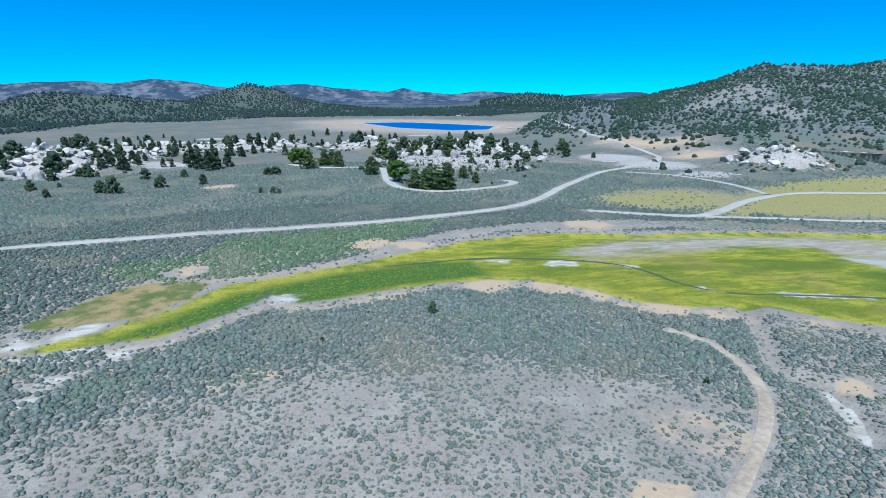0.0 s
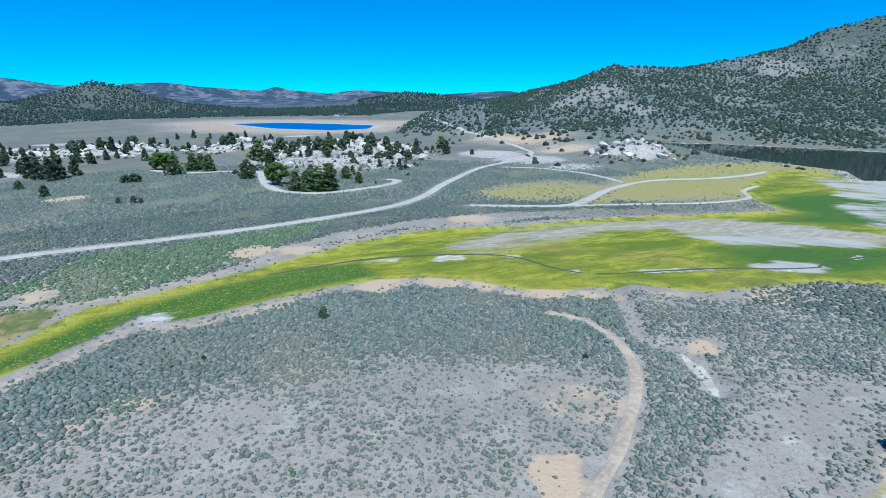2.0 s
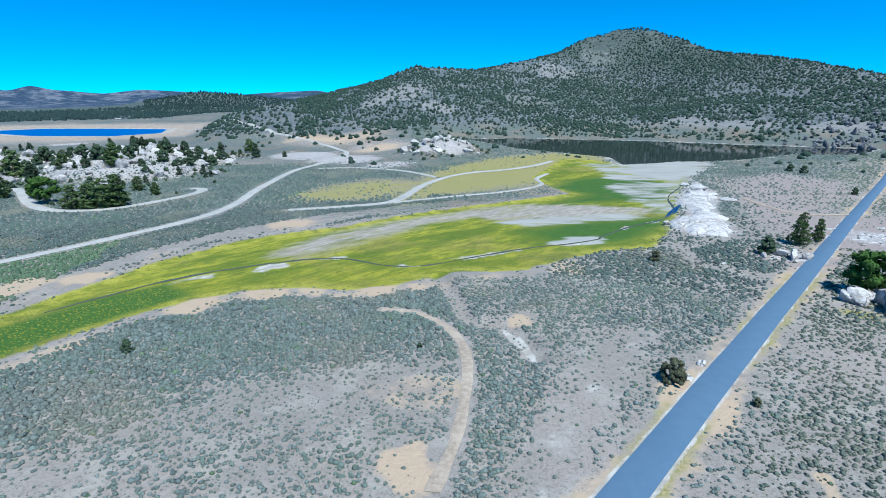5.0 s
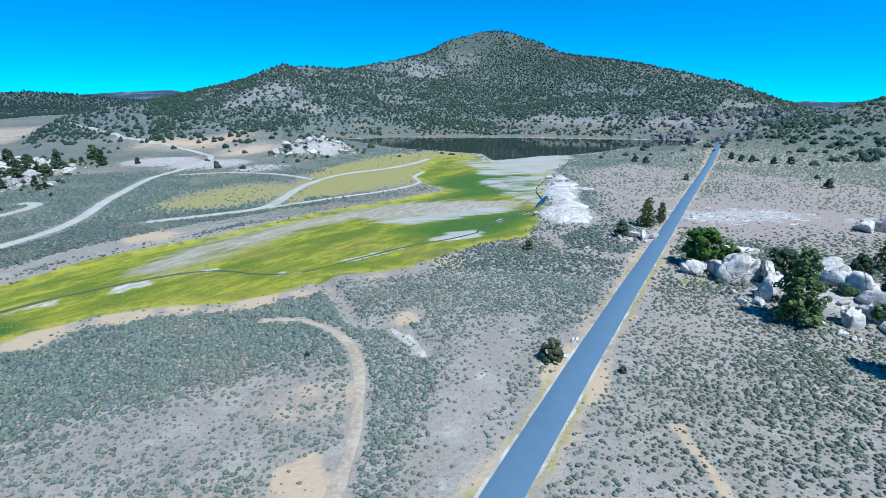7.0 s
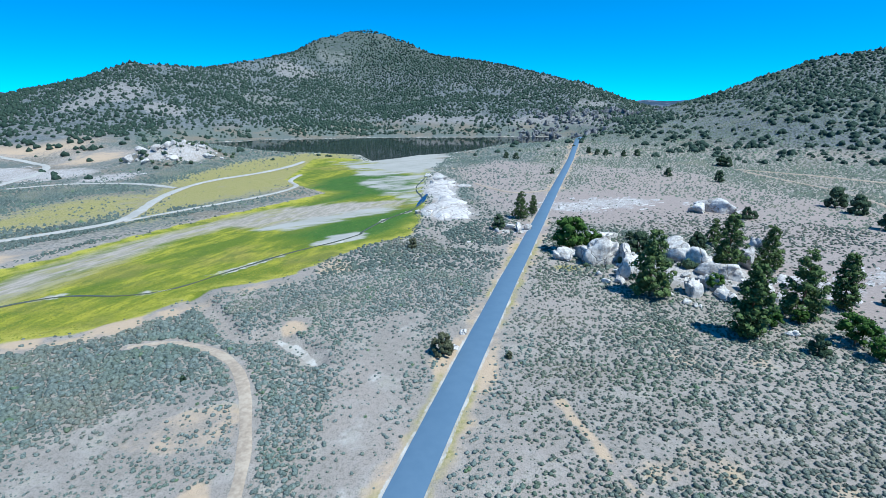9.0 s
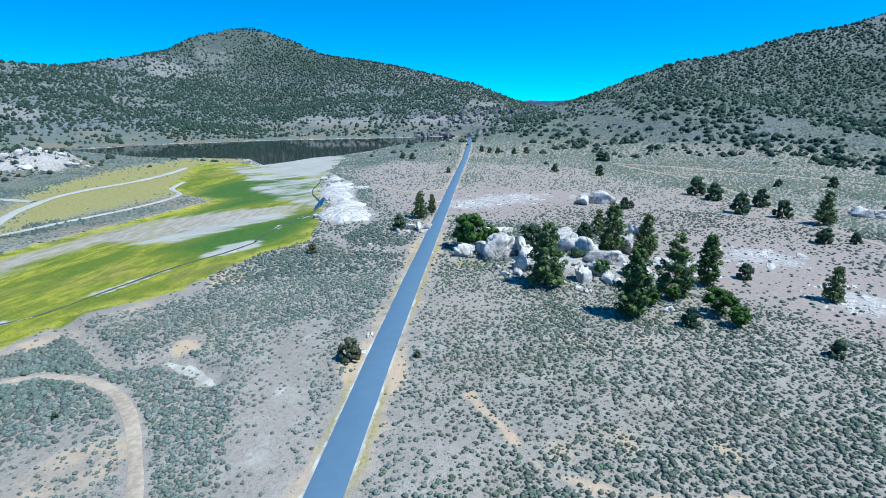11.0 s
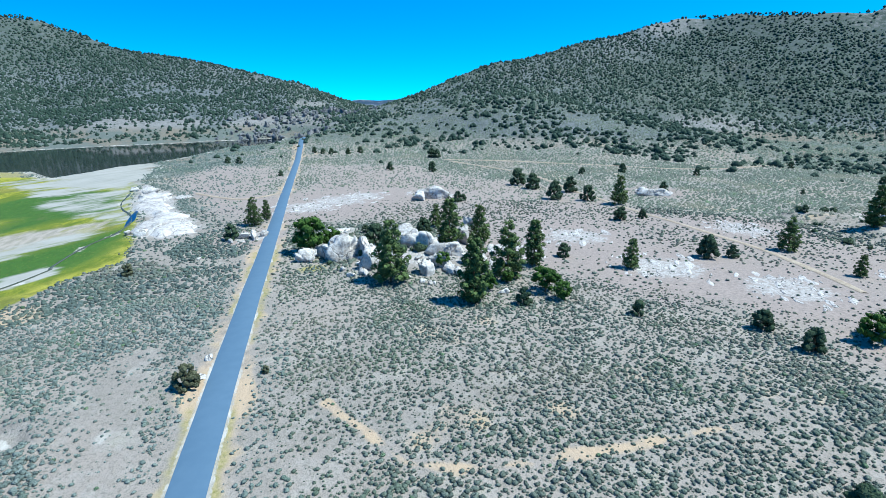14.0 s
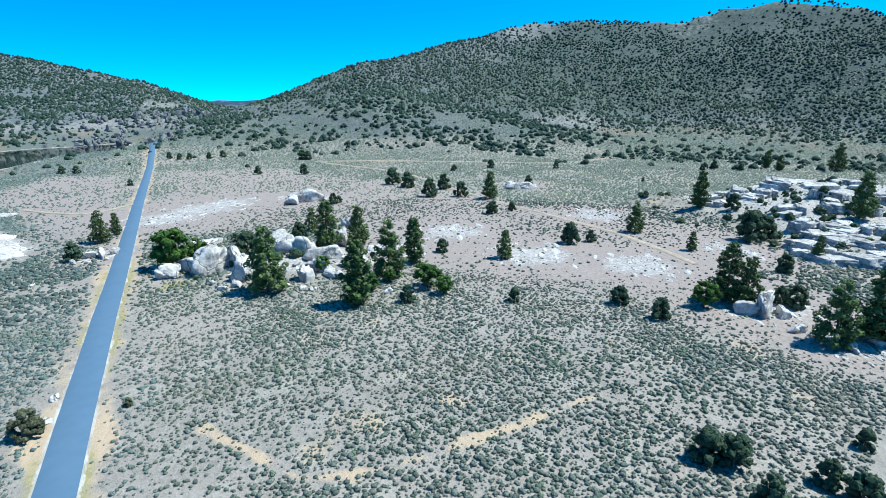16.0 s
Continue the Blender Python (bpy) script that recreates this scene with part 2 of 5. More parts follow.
def base_height(x, y):
    """The broad fall of the land away from the knoll under the drone."""
    r, a = np.hypot(x, y), np.degrees(np.arctan2(-x, y))
    reach = 360 + 640 * smooth(18, 36, a)
    e = np.clip(reach - r, -60, 60)
    m = np.where(np.abs(reach - r) < 60, r - (60 - e) ** 2 / 240, np.minimum(r, reach))
    return -0.03 * (np.maximum(m, 30) - 50) - 0.03 * np.maximum(r - 1400, 0) * smooth(10, -10, a)


# rocky rises: x, y, radius, height
MOUNDS = [
    (-115, 440, 40, 12), (-545, 45, 105, 13), (-468, 36, 55, 6), (-610, 140, 85, 8), (-560, 235, 75, 7), (-500, 330, 60, 8),
    (-300, 285, 70, 8), (-330, 350, 70, 8), (-400, 380, 80, 7), (260, 0, 55, 6), (310, -30, 50, 8), (215, -20, 30, 2),
    (240, -45, 50, 5), (92, 112, 26, 3)]
# flat bare rock in the soil: x, y, radius
PATCHES = [
    (105, 205, 17), (125, 210, 19), (140, 214, 14), (168, 193, 13), (147, 93, 14), (135, 58, 15), (205, 60, 14), (142, 29, 13),
    (178, 8, 10), (128, -2, 12), (260, 121, 10), (115, -17, 8), (64, 169, 7), (118, 96, 12), (-190, 400, 40), (-240, 420, 40), (-140, 370, 22), (-578, 118, 30), (-477, 75, 34), (-454, 108, 26), (-791, 113, 36), (-541, 203, 26), (-484, 336, 34), (-812, 268, 34), (-644, 532, 30)]


def height(x, y):
    x, y = np.atleast_1d(np.asarray(x, float)), np.atleast_1d(np.asarray(y, float))
    r = np.hypot(x, y)
    z = base_height(x, y)
    far = smooth(120, 400, r)
    in_lake, in_blue, in_meadow = inside(x, y, LAKE), inside(x, y, LAKE_FAR), inside(x, y, MEADOW)
    z = z + (fractal(x, y, 38, 3) - 0.5) * (1.0 - 0.6 * smooth(300, 420, r)) + (fractal(x, y, 160, 5) - 0.5) * 5.0 * far * smooth(20, 150, -in_lake) * smooth(10, 120, -in_blue) * smooth(-10, 60, -in_meadow)
    z = z - 0.5 * smooth(-1, 5, in_meadow)
    z = z - 1.2 * smooth(4.0, 0.5, along(x, y, GULLY)[0])
    for mx, my, size, tall in MOUNDS:
        d = np.hypot(x - mx, y - my) / size
        z = z + tall * smooth(1.0, 0.15, d + (fractal(x, y, size * 0.5, 9) - 0.5) * 0.9)
    out = r > 330
    if np.any(out):
        hx, hy, hz = x[out], y[out], z[out]
        floor_z = base_height(hx, hy)
        dry = smooth(2, 70, -in_lake[out]) * (1 - smooth(36, 42, np.degrees(np.arctan2(-hx, hy))) * smooth(1400, 1250, r[out]))
        for crest, wide, rough in RIDGES:
            d, top = crest_near(hx, hy, crest, wide * 0.12)
            u = np.clip(1 - d / wide, 0, 1)
            rise = np.maximum(top - floor_z, 0) * (0.25 * u + 0.75 * u**1.6)
            cut = (np.abs(fractal(hx, hy, wide * 0.55, 21, 5) - 0.5) * 2 - 0.35) * rough * np.maximum(top - floor_z, 0) * (1 - u**6) * smooth(0, 0.25, u) * 2.2
            hz = hz + np.maximum(floor_z + (rise + cut) * dry - hz, 0) * smooth(0, 0.06, u) * smooth(0, 0.12, dry)
        z = z.copy()
        z[out] = hz
    z = z - 2.0 * smooth(-2, 10, in_lake) - 3.0 * smooth(-4, 30, in_blue)
    return z


# ---- materials ----
def material(name, rough=0.8, metal=0.0):
    m = bpy.data.materials.new(name)
    m.use_nodes = True
    b = m.node_tree.nodes["Principled BSDF"]
    b.inputs["Roughness"].default_value, b.inputs["Metallic"].default_value = rough, metal
    b.inputs["Specular IOR Level"].default_value = 0.25
    return m, m.node_tree, b


def link(tree, a, b):
    tree.links.new(a, b)


def noise_node(tree, scale, detail=4, rough=0.6, where=None):
    n = tree.nodes.new("ShaderNodeTexNoise")
    n.inputs["Scale"].default_value, n.inputs["Detail"].default_value, n.inputs["Roughness"].default_value = scale, detail, rough
    if where is None:
        where = tree.nodes.new("ShaderNodeNewGeometry").outputs["Position"]
    link(tree, where, n.inputs["Vector"])
    return n.outputs["Fac"]


def ramp(tree, value, low, high, a=0.0, b=1.0):
    n = tree.nodes.new("ShaderNodeMapRange")
    n.interpolation_type = "SMOOTHSTEP"
    for key, v in zip(("From Min", "From Max", "To Min", "To Max"), (low, high, a, b)):
        n.inputs[key].default_value = v
    link(tree, value, n.inputs["Value"])
    return n.outputs["Result"]


def calc(tree, how, a, b):
    n = tree.nodes.new("ShaderNodeMath")
    n.operation = how
    for k, v in enumerate((a, b)):
        if isinstance(v, (int, float)):
            n.inputs[k].default_value = v
        else:
            link(tree, v, n.inputs[k])
    return n.outputs[0]


def blend(tree, fac, a, b):
    n = tree.nodes.new("ShaderNodeMix")
    n.data_type = "RGBA"
    if isinstance(fac, (int, float)):
        n.inputs["Factor"].default_value = fac
    else:
        link(tree, fac, n.inputs["Factor"])
    for key, v in (("A", a), ("B", b)):
        slot = [s for s in n.inputs if s.name == key and s.type == "RGBA"][0]
        if isinstance(v, tuple):
            slot.default_value = (*v, 1)
        else:
            link(tree, v, slot)
    return [s for s in n.outputs if s.type == "RGBA"][0]


def bump(tree, shader, value, strength, distance):
    n = tree.nodes.new("ShaderNodeBump")
    n.inputs["Strength"].default_value, n.inputs["Distance"].default_value = strength, distance
    link(tree, value, n.inputs["Height"])
    link(tree, n.outputs[0], shader.inputs["Normal"])


def zone(tree, name):
    n = tree.nodes.new("ShaderNodeAttribute")
    n.attribute_name = name
    split = tree.nodes.new("ShaderNodeSeparateColor")
    link(tree, n.outputs["Color"], split.inputs[0])
    return (*split.outputs[:3], n.outputs["Alpha"])


def streaks(tree, turn, long, across, detail=4):
    """Noise drawn out along a direction in degrees from +x."""
    where = tree.nodes.new("ShaderNodeNewGeometry").outputs["Position"]
    spin = tree.nodes.new("ShaderNodeVectorRotate")
    spin.rotation_type = "Z_AXIS"
    spin.inputs["Angle"].default_value = -radians(turn)
    link(tree, where, spin.inputs["Vector"])
    pull = tree.nodes.new("ShaderNodeVectorMath")
    pull.operation = "MULTIPLY"
    pull.inputs[1].default_value = (1 / long, 1 / across, 0.05)
    link(tree, spin.outputs[0], pull.inputs[0])
    return noise_node(tree, 1.0, detail, 0.62, pull.outputs[0])


def crack_lines(tree, scale):
    """1 along the joints between blocks of rock."""
    where = tree.nodes.new("ShaderNodeNewGeometry").outputs["Position"]
    stir = tree.nodes.new("ShaderNodeTexNoise")
    stir.inputs["Scale"].default_value = scale * 2.5
    link(tree, where, stir.inputs["Vector"])
    push = tree.nodes.new("ShaderNodeVectorMath")
    push.operation = "SCALE"
    push.inputs["Scale"].default_value = 0.55 / scale
    link(tree, stir.outputs["Color"], push.inputs[0])
    moved = tree.nodes.new("ShaderNodeVectorMath")
    moved.operation = "ADD"
    link(tree, where, moved.inputs[0])
    link(tree, push.outputs[0], moved.inputs[1])
    cells = tree.nodes.new("ShaderNodeTexVoronoi")
    cells.feature = "DISTANCE_TO_EDGE"
    cells.inputs["Scale"].default_value = scale
    link(tree, moved.outputs[0], cells.inputs["Vector"])
    return ramp(tree, cells.outputs["Distance"], 0.022, 0.004, 0, 0.6)


def granite(name, low, high, scale):
    """Pale rock with grain, stains and dark joints."""
    m, t, b = material(name, 0.9)
    n, coarse, fine = noise_node(t, 0.8, 5, 0.7), noise_node(t, 0.12, 3, 0.6), noise_node(t, 4.0, 3, 0.7)
    both = calc(t, "ADD", calc(t, "MULTIPLY", n, 0.6), calc(t, "MULTIPLY", coarse, 0.4))
    colour = blend(t, ramp(t, both, 0.36, 0.6), low, high)
    colour = blend(t, ramp(t, fine, 0.55, 0.75, 0, 0.5), colour, (0.22, 0.205, 0.19))
    joints = crack_lines(t, scale)
    colour = blend(t, joints, colour, (0.11, 0.10, 0.095))
    link(t, colour, b.inputs["Base Color"])
    bump(t, b, calc(t, "SUBTRACT", n, joints), 0.9, 0.35)
    return m


def ground_material():
    m, t, b = material("ground_earth", 0.95)
    place = t.nodes.new("ShaderNodeNewGeometry").outputs["Position"]
    n_big, n_mid, n_fine = noise_node(t, 0.025, 4, 0.6, place), noise_node(t, 0.16, 5, 0.65, place), noise_node(t, 1.3, 4, 0.7, place)
    n_scrub, n_grain = noise_node(t, 0.75, 3, 0.6, place), noise_node(t, 5.0, 3, 0.7, place)
    n_flow, n_thin = streaks(t, 52, 26, 7.0, 6), streaks(t, 62, 5, 1.6)
    n_tree = noise_node(t, 0.22, 3, 0.65, place)
    n_shore = streaks(t, 18, 24, 8.0, 6)
    n_range = noise_node(t, 0.006, 6, 0.7, place)
    meadow, green, bar, mud = zone(t, "zone_water_side")
    rock, field, scrub, hill = zone(t, "zone_dry")
    pale, ochre, wood_haze, olive = zone(t, "zone_soil")

    def mask(v, wobble=0.35, edge=0.03, n=n_mid):
        moved = calc(t, "ADD", v, calc(t, "MULTIPLY", calc(t, "SUBTRACT", n, 0.5), wobble))
        return ramp(t, moved, 0.5 - edge, 0.5 + edge)

    soil = blend(t, ramp(t, n_big, 0.4, 0.62), (0.258, 0.229, 0.204), (0.298, 0.257, 0.227))
    soil = blend(t, ramp(t, n_mid, 0.45, 0.75), soil, (0.350, 0.322, 0.296))
    soil = blend(t, ramp(t, n_fine, 0.5, 0.85, 0, 0.8), soil, (0.24, 0.20, 0.175))
    litter = ramp(t, calc(t, "ADD", n_grain, calc(t, "MULTIPLY", n_fine, 0.5)), 0.74, 0.88, 0, 0.75)
    soil = blend(t, litter, soil, blend(t, n_mid, (0.13, 0.125, 0.095), (0.17, 0.165, 0.14)))
    soil = blend(t, mask(ochre, 0.9, 0.18), soil, blend(t, n_fine, (0.47, 0.355, 0.25), (0.36, 0.27, 0.185)))
    soil = blend(t, mask(field, 1.5, 0.45, n_mid), soil, blend(t, ramp(t, n_fine, 0.35, 0.65), (0.18, 0.178, 0.042), (0.33, 0.28, 0.13)))
    soil = blend(t, mask(olive, 0.8, 0.2), soil, blend(t, ramp(t, n_fine, 0.35, 0.7), (0.310, 0.256, 0.232), (0.225, 0.188, 0.170)))
    scrub_here = calc(t, "MULTIPLY", ramp(t, calc(t, "ADD", n_scrub, calc(t, "MULTIPLY", scrub, 0.45)), 0.66, 0.80), ramp(t, scrub, 0.05, 0.3))
    soil = blend(t, scrub_here, soil, blend(t, ramp(t, n_big, 0.44, 0.6), blend(t, n_fine, (0.074, 0.094, 0.084), (0.145, 0.164, 0.148)), blend(t, n_fine, (0.12, 0.105, 0.078), (0.21, 0.185, 0.148))))
    # hill rock, its colour pulled towards blue to stand for distance haze
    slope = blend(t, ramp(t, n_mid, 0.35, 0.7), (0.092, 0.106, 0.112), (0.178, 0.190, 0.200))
    slope = blend(t, ramp(t, n_big, 0.5, 0.7, 0, 0.6), slope, (0.175, 0.168, 0.158))
    slope = blend(t, mask(olive, 1.0, 0.25), slope, blend(t, ramp(t, n_fine, 0.35, 0.65), (0.275, 0.262, 0.258), (0.175, 0.168, 0.164)))
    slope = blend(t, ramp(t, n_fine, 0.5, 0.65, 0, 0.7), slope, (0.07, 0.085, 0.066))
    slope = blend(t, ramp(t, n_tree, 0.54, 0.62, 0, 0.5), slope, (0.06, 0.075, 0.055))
    slope = blend(t, calc(t, "MULTIPLY", ramp(t, wood_haze, 0.1, 0.7), ramp(t, n_mid, 0.3, 0.6)), slope, (0.055, 0.075, 0.06))
    # far ranges: haze of distance painted in as dark and pale blue
    slope = blend(t, ramp(t, wood_haze, 0.8, 1.0, 0, 0.95), slope, blend(t, ramp(t, calc(t, "ADD", calc(t, "MULTIPLY", n_range, 0.6), calc(t, "MULTIPLY", n_big, 0.4)), 0.46, 0.60), (0.024, 0.046, 0.080), (0.135, 0.148, 0.182)))
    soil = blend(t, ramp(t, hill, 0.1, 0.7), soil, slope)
    grass = blend(t, ramp(t, n_flow, 0.38, 0.62), (0.105, 0.145, 0.012), (0.33, 0.31, 0.030))
    grass = blend(t, ramp(t, n_thin, 0.42, 0.62, 0, 0.7), grass, (0.11, 0.15, 0.014))
    grass = blend(t, ramp(t, n_big, 0.50, 0.64, 0, 0.45), grass, (0.24, 0.19, 0.06))
    grass = blend(t, ramp(t, n_mid, 0.54, 0.68, 0, 0.6), grass, (0.075, 0.115, 0.016))
    grass = blend(t, calc(t, "MULTIPLY", ramp(t, meadow, 0.95, 0.6), ramp(t, n_mid, 0.4, 0.6)), grass, (0.36, 0.33, 0.05))
    grass = blend(t, mask(green, 0.8, 0.25, n_flow), grass, blend(t, n_thin, (0.022, 0.068, 0.010), (0.07, 0.155, 0.022)))
    grass = blend(t, mask(olive, 0.9, 0.15), grass, blend(t, ramp(t, n_mid, 0.38, 0.6), (0.33, 0.24, 0.12), (0.105, 0.13, 0.04)))
    grass = blend(t, ramp(t, n_fine, 0.58, 0.72, 0, 0.5), grass, (0.40, 0.37, 0.09))
    grass = blend(t, ramp(t, n_grain, 0.48, 0.62, 0, 0.55), grass, (0.045, 0.07, 0.010))
    colour = blend(t, mask(meadow, 0.3, 0.05), soil, grass)
    gravel = blend(t, ramp(t, n_thin, 0.35, 0.65), (0.36, 0.315, 0.27), (0.25, 0.225, 0.18))
    gravel = blend(t, ramp(t, n_flow, 0.52, 0.6, 0, 0.55), gravel, (0.24, 0.23, 0.06))
    gravel = blend(t, ramp(t, n_grain, 0.5, 0.7, 0, 0.5), gravel, (0.17, 0.16, 0.12))
    colour = blend(t, mask(bar, 1.2, 0.16, n_flow), colour, gravel)
    colour = blend(t, mask(mud, 1.35, 0.14, n_shore), colour, blend(t, n_shore, (0.19, 0.195, 0.16), (0.43, 0.41, 0.385)))
    colour = blend(t, mask(pale, 0.9, 0.10), colour, blend(t, ramp(t, n_thin, 0.35, 0.65), (0.47, 0.445, 0.41), (0.31, 0.285, 0.25)))
    stone = blend(t, ramp(t, n_fine, 0.35, 0.7), (0.45, 0.425, 0.41), (0.25, 0.23, 0.215))
    stone = blend(t, ramp(t, n_grain, 0.5, 0.75, 0, 0.6), stone, (0.25, 0.23, 0.21))
    stone = blend(t, crack_lines(t, 0.22), stone, (0.09, 0.085, 0.08))
    colour = blend(t, calc(t, "MULTIPLY", mask(rock, 1.1, 0.10), mask(rock, 1.6, 0.2, n_scrub)), colour, stone)
    link(t, colour, b.inputs["Base Color"])
    bump(t, b, calc(t, "ADD", n_fine, calc(t, "MULTIPLY", n_thin, 0.5)), 0.8, 0.3)
    return m


def plain(name, low, high, scale, rough=0.85, size=0.0, specular=0.25):
    """Two colours mixed by noise of that scale."""
    m, t, b = material(name, rough)
    n = noise_node(t, scale, 5, 0.65)
    coarse = noise_node(t, scale * 0.12, 3, 0.6)
    both = calc(t, "ADD", calc(t, "MULTIPLY", n, 0.6), calc(t, "MULTIPLY", coarse, 0.4))
    link(t, blend(t, ramp(t, both, 0.36, 0.64), low, high), b.inputs["Base Color"])
    b.inputs["Specular IOR Level"].default_value = specular
    if size:
        bump(t, b, n, 0.7, size)
    return m


def leaf(name, low, high, patch=None, gap=0.0, size=0.05):
    """Leaves: a colour for each clump, and fine gaps of that scale with their shade painted dark."""
    m, t, b = material(name, 0.8)
    island = t.nodes.new("ShaderNodeNewGeometry").outputs["Random Per Island"]
    thing = t.nodes.new("ShaderNodeObjectInfo").outputs["Random"]
    both = calc(t, "ADD", calc(t, "MULTIPLY", island, 0.75), calc(t, "MULTIPLY", thing, 0.25))
    colour = blend(t, both, low, high)
    if patch:
        colour = blend(t, ramp(t, noise_node(t, 0.07, 3, 0.6), 0.45, 0.68, 0, 0.8), colour, patch)
        colour = blend(t, ramp(t, noise_node(t, 0.035, 3, 0.6), 0.52, 0.66, 0, 0.55), colour, (0.215, 0.205, 0.165))
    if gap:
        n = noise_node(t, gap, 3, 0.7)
        # shade between the leaves, put into the colour as dark noise specks
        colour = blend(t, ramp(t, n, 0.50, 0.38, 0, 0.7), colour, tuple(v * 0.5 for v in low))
        bump(t, b, n, 1.0, size)
    link(t, colour, b.inputs["Base Color"])
    b.inputs["Specular IOR Level"].default_value = 0.1
    return m


def water_material(name, colour, rough, ripple):
    m, t, b = material(name, rough)
    b.inputs["Base Color"].default_value = (*colour, 1)
    b.inputs["Specular IOR Level"].default_value = 0.5
    b.inputs["IOR"].default_value = 1.33
    bump(t, b, noise_node(t, 0.8, 3, 0.6), ripple, 0.05)
    return m


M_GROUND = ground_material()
M_ASPHALT = plain("asphalt", (0.078, 0.136, 0.205), (0.088, 0.148, 0.218), 0.5, 0.85, 0.0)
M_GRAVEL = plain("gravel", (0.31, 0.30, 0.275), (0.40, 0.385, 0.355), 0.6, 0.95, 0.03)
M_TRACK = plain("track_earth", (0.27, 0.215, 0.165), (0.41, 0.34, 0.265), 1.3, 0.95, 0.05)
M_SAND = plain("sand", (0.42, 0.38, 0.33), (0.55, 0.52, 0.48), 0.5, 0.95, 0.02)
M_LAKE = water_material("lake_water", (0.012, 0.016, 0.016), 0.06, 0.05)
# the blue base colour stands for sky reflected on distant waves
M_LAKE_FAR = water_material("sky_reflection_water", (0.004, 0.085, 0.30), 0.5, 0.2)
M_CREEK = water_material("creek_water", (0.075, 0.082, 0.055), 0.25, 0.1)
M_POOL = water_material("pool_water", (0.006, 0.036, 0.11), 0.3, 0.1)
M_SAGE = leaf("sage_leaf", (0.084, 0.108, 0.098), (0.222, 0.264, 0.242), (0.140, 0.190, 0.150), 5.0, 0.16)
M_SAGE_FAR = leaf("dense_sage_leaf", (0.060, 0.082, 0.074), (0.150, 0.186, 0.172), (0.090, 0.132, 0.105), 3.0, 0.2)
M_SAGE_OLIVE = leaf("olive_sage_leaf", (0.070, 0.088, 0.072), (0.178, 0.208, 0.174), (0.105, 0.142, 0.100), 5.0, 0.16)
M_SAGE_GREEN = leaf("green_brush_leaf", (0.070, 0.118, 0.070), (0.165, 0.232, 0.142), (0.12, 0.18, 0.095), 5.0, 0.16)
M_GRASS = leaf("meadow_grass", (0.10, 0.13, 0.018), (0.27, 0.255, 0.04))
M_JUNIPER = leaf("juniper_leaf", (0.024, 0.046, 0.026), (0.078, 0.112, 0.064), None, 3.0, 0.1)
# hillside trees, leaf colour tinted bluish in place of air haze
M_WOODS = leaf("hazed_woodland_leaf", (0.019, 0.039, 0.030), (0.052, 0.082, 0.060), None, 0.9, 0.3)
# far western trees, with the blue of distance haze put into the colour
M_FIR_HAZED = leaf("hazed_forest_needle", (0.010, 0.024, 0.024), (0.032, 0.054, 0.050))
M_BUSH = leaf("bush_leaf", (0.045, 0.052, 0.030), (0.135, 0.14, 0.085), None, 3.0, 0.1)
M_PINE = leaf("pine_needle", (0.036, 0.068, 0.022), (0.125, 0.175, 0.066))
M_OAK = leaf("broad_leaf", (0.024, 0.06, 0.012), (0.075, 0.135, 0.03))
M_BARK = plain("bark", (0.10, 0.065, 0.04), (0.19, 0.12, 0.075), 3.0, 0.9, 0.03)
M_DARK_ROCK = plain("dark_rock", (0.06, 0.065, 0.072), (0.24, 0.24, 0.245), 0.25, 0.9, 0.3)
M_WHITE = plain("white_paint", (0.72, 0.72, 0.72), (0.80, 0.80, 0.80), 1.5, 0.35)
M_RUBBER = plain("rubber", (0.02, 0.02, 0.02), (0.035, 0.035, 0.035), 4.0, 0.8)
M_GLASS = plain("dark_glass", (0.015, 0.02, 0.025), (0.02, 0.028, 0.034), 1.0, 0.08, 0.0, 0.5)
M_CONCRETE = plain("concrete", (0.24, 0.235, 0.225), (0.36, 0.35, 0.335), 0.6, 0.9)
M_GRANITE_PALE = granite("granite_pale", (0.31, 0.285, 0.27), (0.56, 0.53, 0.51), 0.14)
M_GRANITE_GREY = granite("granite_grey", (0.18, 0.17, 0.165), (0.44, 0.425, 0.41), 0.16)
M_SHEET_ROCK = granite("sheet_rock", (0.26, 0.235, 0.225), (0.52, 0.495, 0.48), 0.3)
M_GRANITE = granite("granite", (0.27, 0.25, 0.235), (0.58, 0.56, 0.54), 0.11)


# ---- ground ----
def mesh_object(name, points, faces, mat, shaded=False):
    """One mesh from arrays of points and of faces that all have the same number of corners."""
    points, faces = np.asarray(points, np.float32), np.asarray(faces, np.int32)
    me = bpy.data.meshes.new(name)
    me.vertices.add(len(points))
    me.vertices.foreach_set("co", points.ravel())
    corners = faces.shape[1]
    me.loops.add(faces.size)
    me.loops.foreach_set("vertex_index", faces.ravel())
    me.polygons.add(len(faces))
    me.polygons.foreach_set("loop_start", np.arange(0, faces.size, corners, dtype=np.int32))
    me.update(calc_edges=True)
    if shaded:
        me.polygons.foreach_set("use_smooth", np.ones(len(faces), bool))
    me.materials.append(mat)
    return new(name, me)


def forest_edge(x, y):
    """How far off the western forest begins, by direction."""
    a = np.degrees(np.arctan2(-x, y))
    return np.interp(a, [30, 32, 34, 39, 42.7, 47.0, 53.2, 59.2, 65.0, 70.4, 75.5, 80.2, 84.5, 88.3], [6000, 6000, 2050, 1900, 1622, 1624, 1617, 1654, 1604, 1538, 1453, 1518, 1295, 1211])


def share(v, wide):
    return np.clip(0.5 + v / (2 * wide), 0, 1)


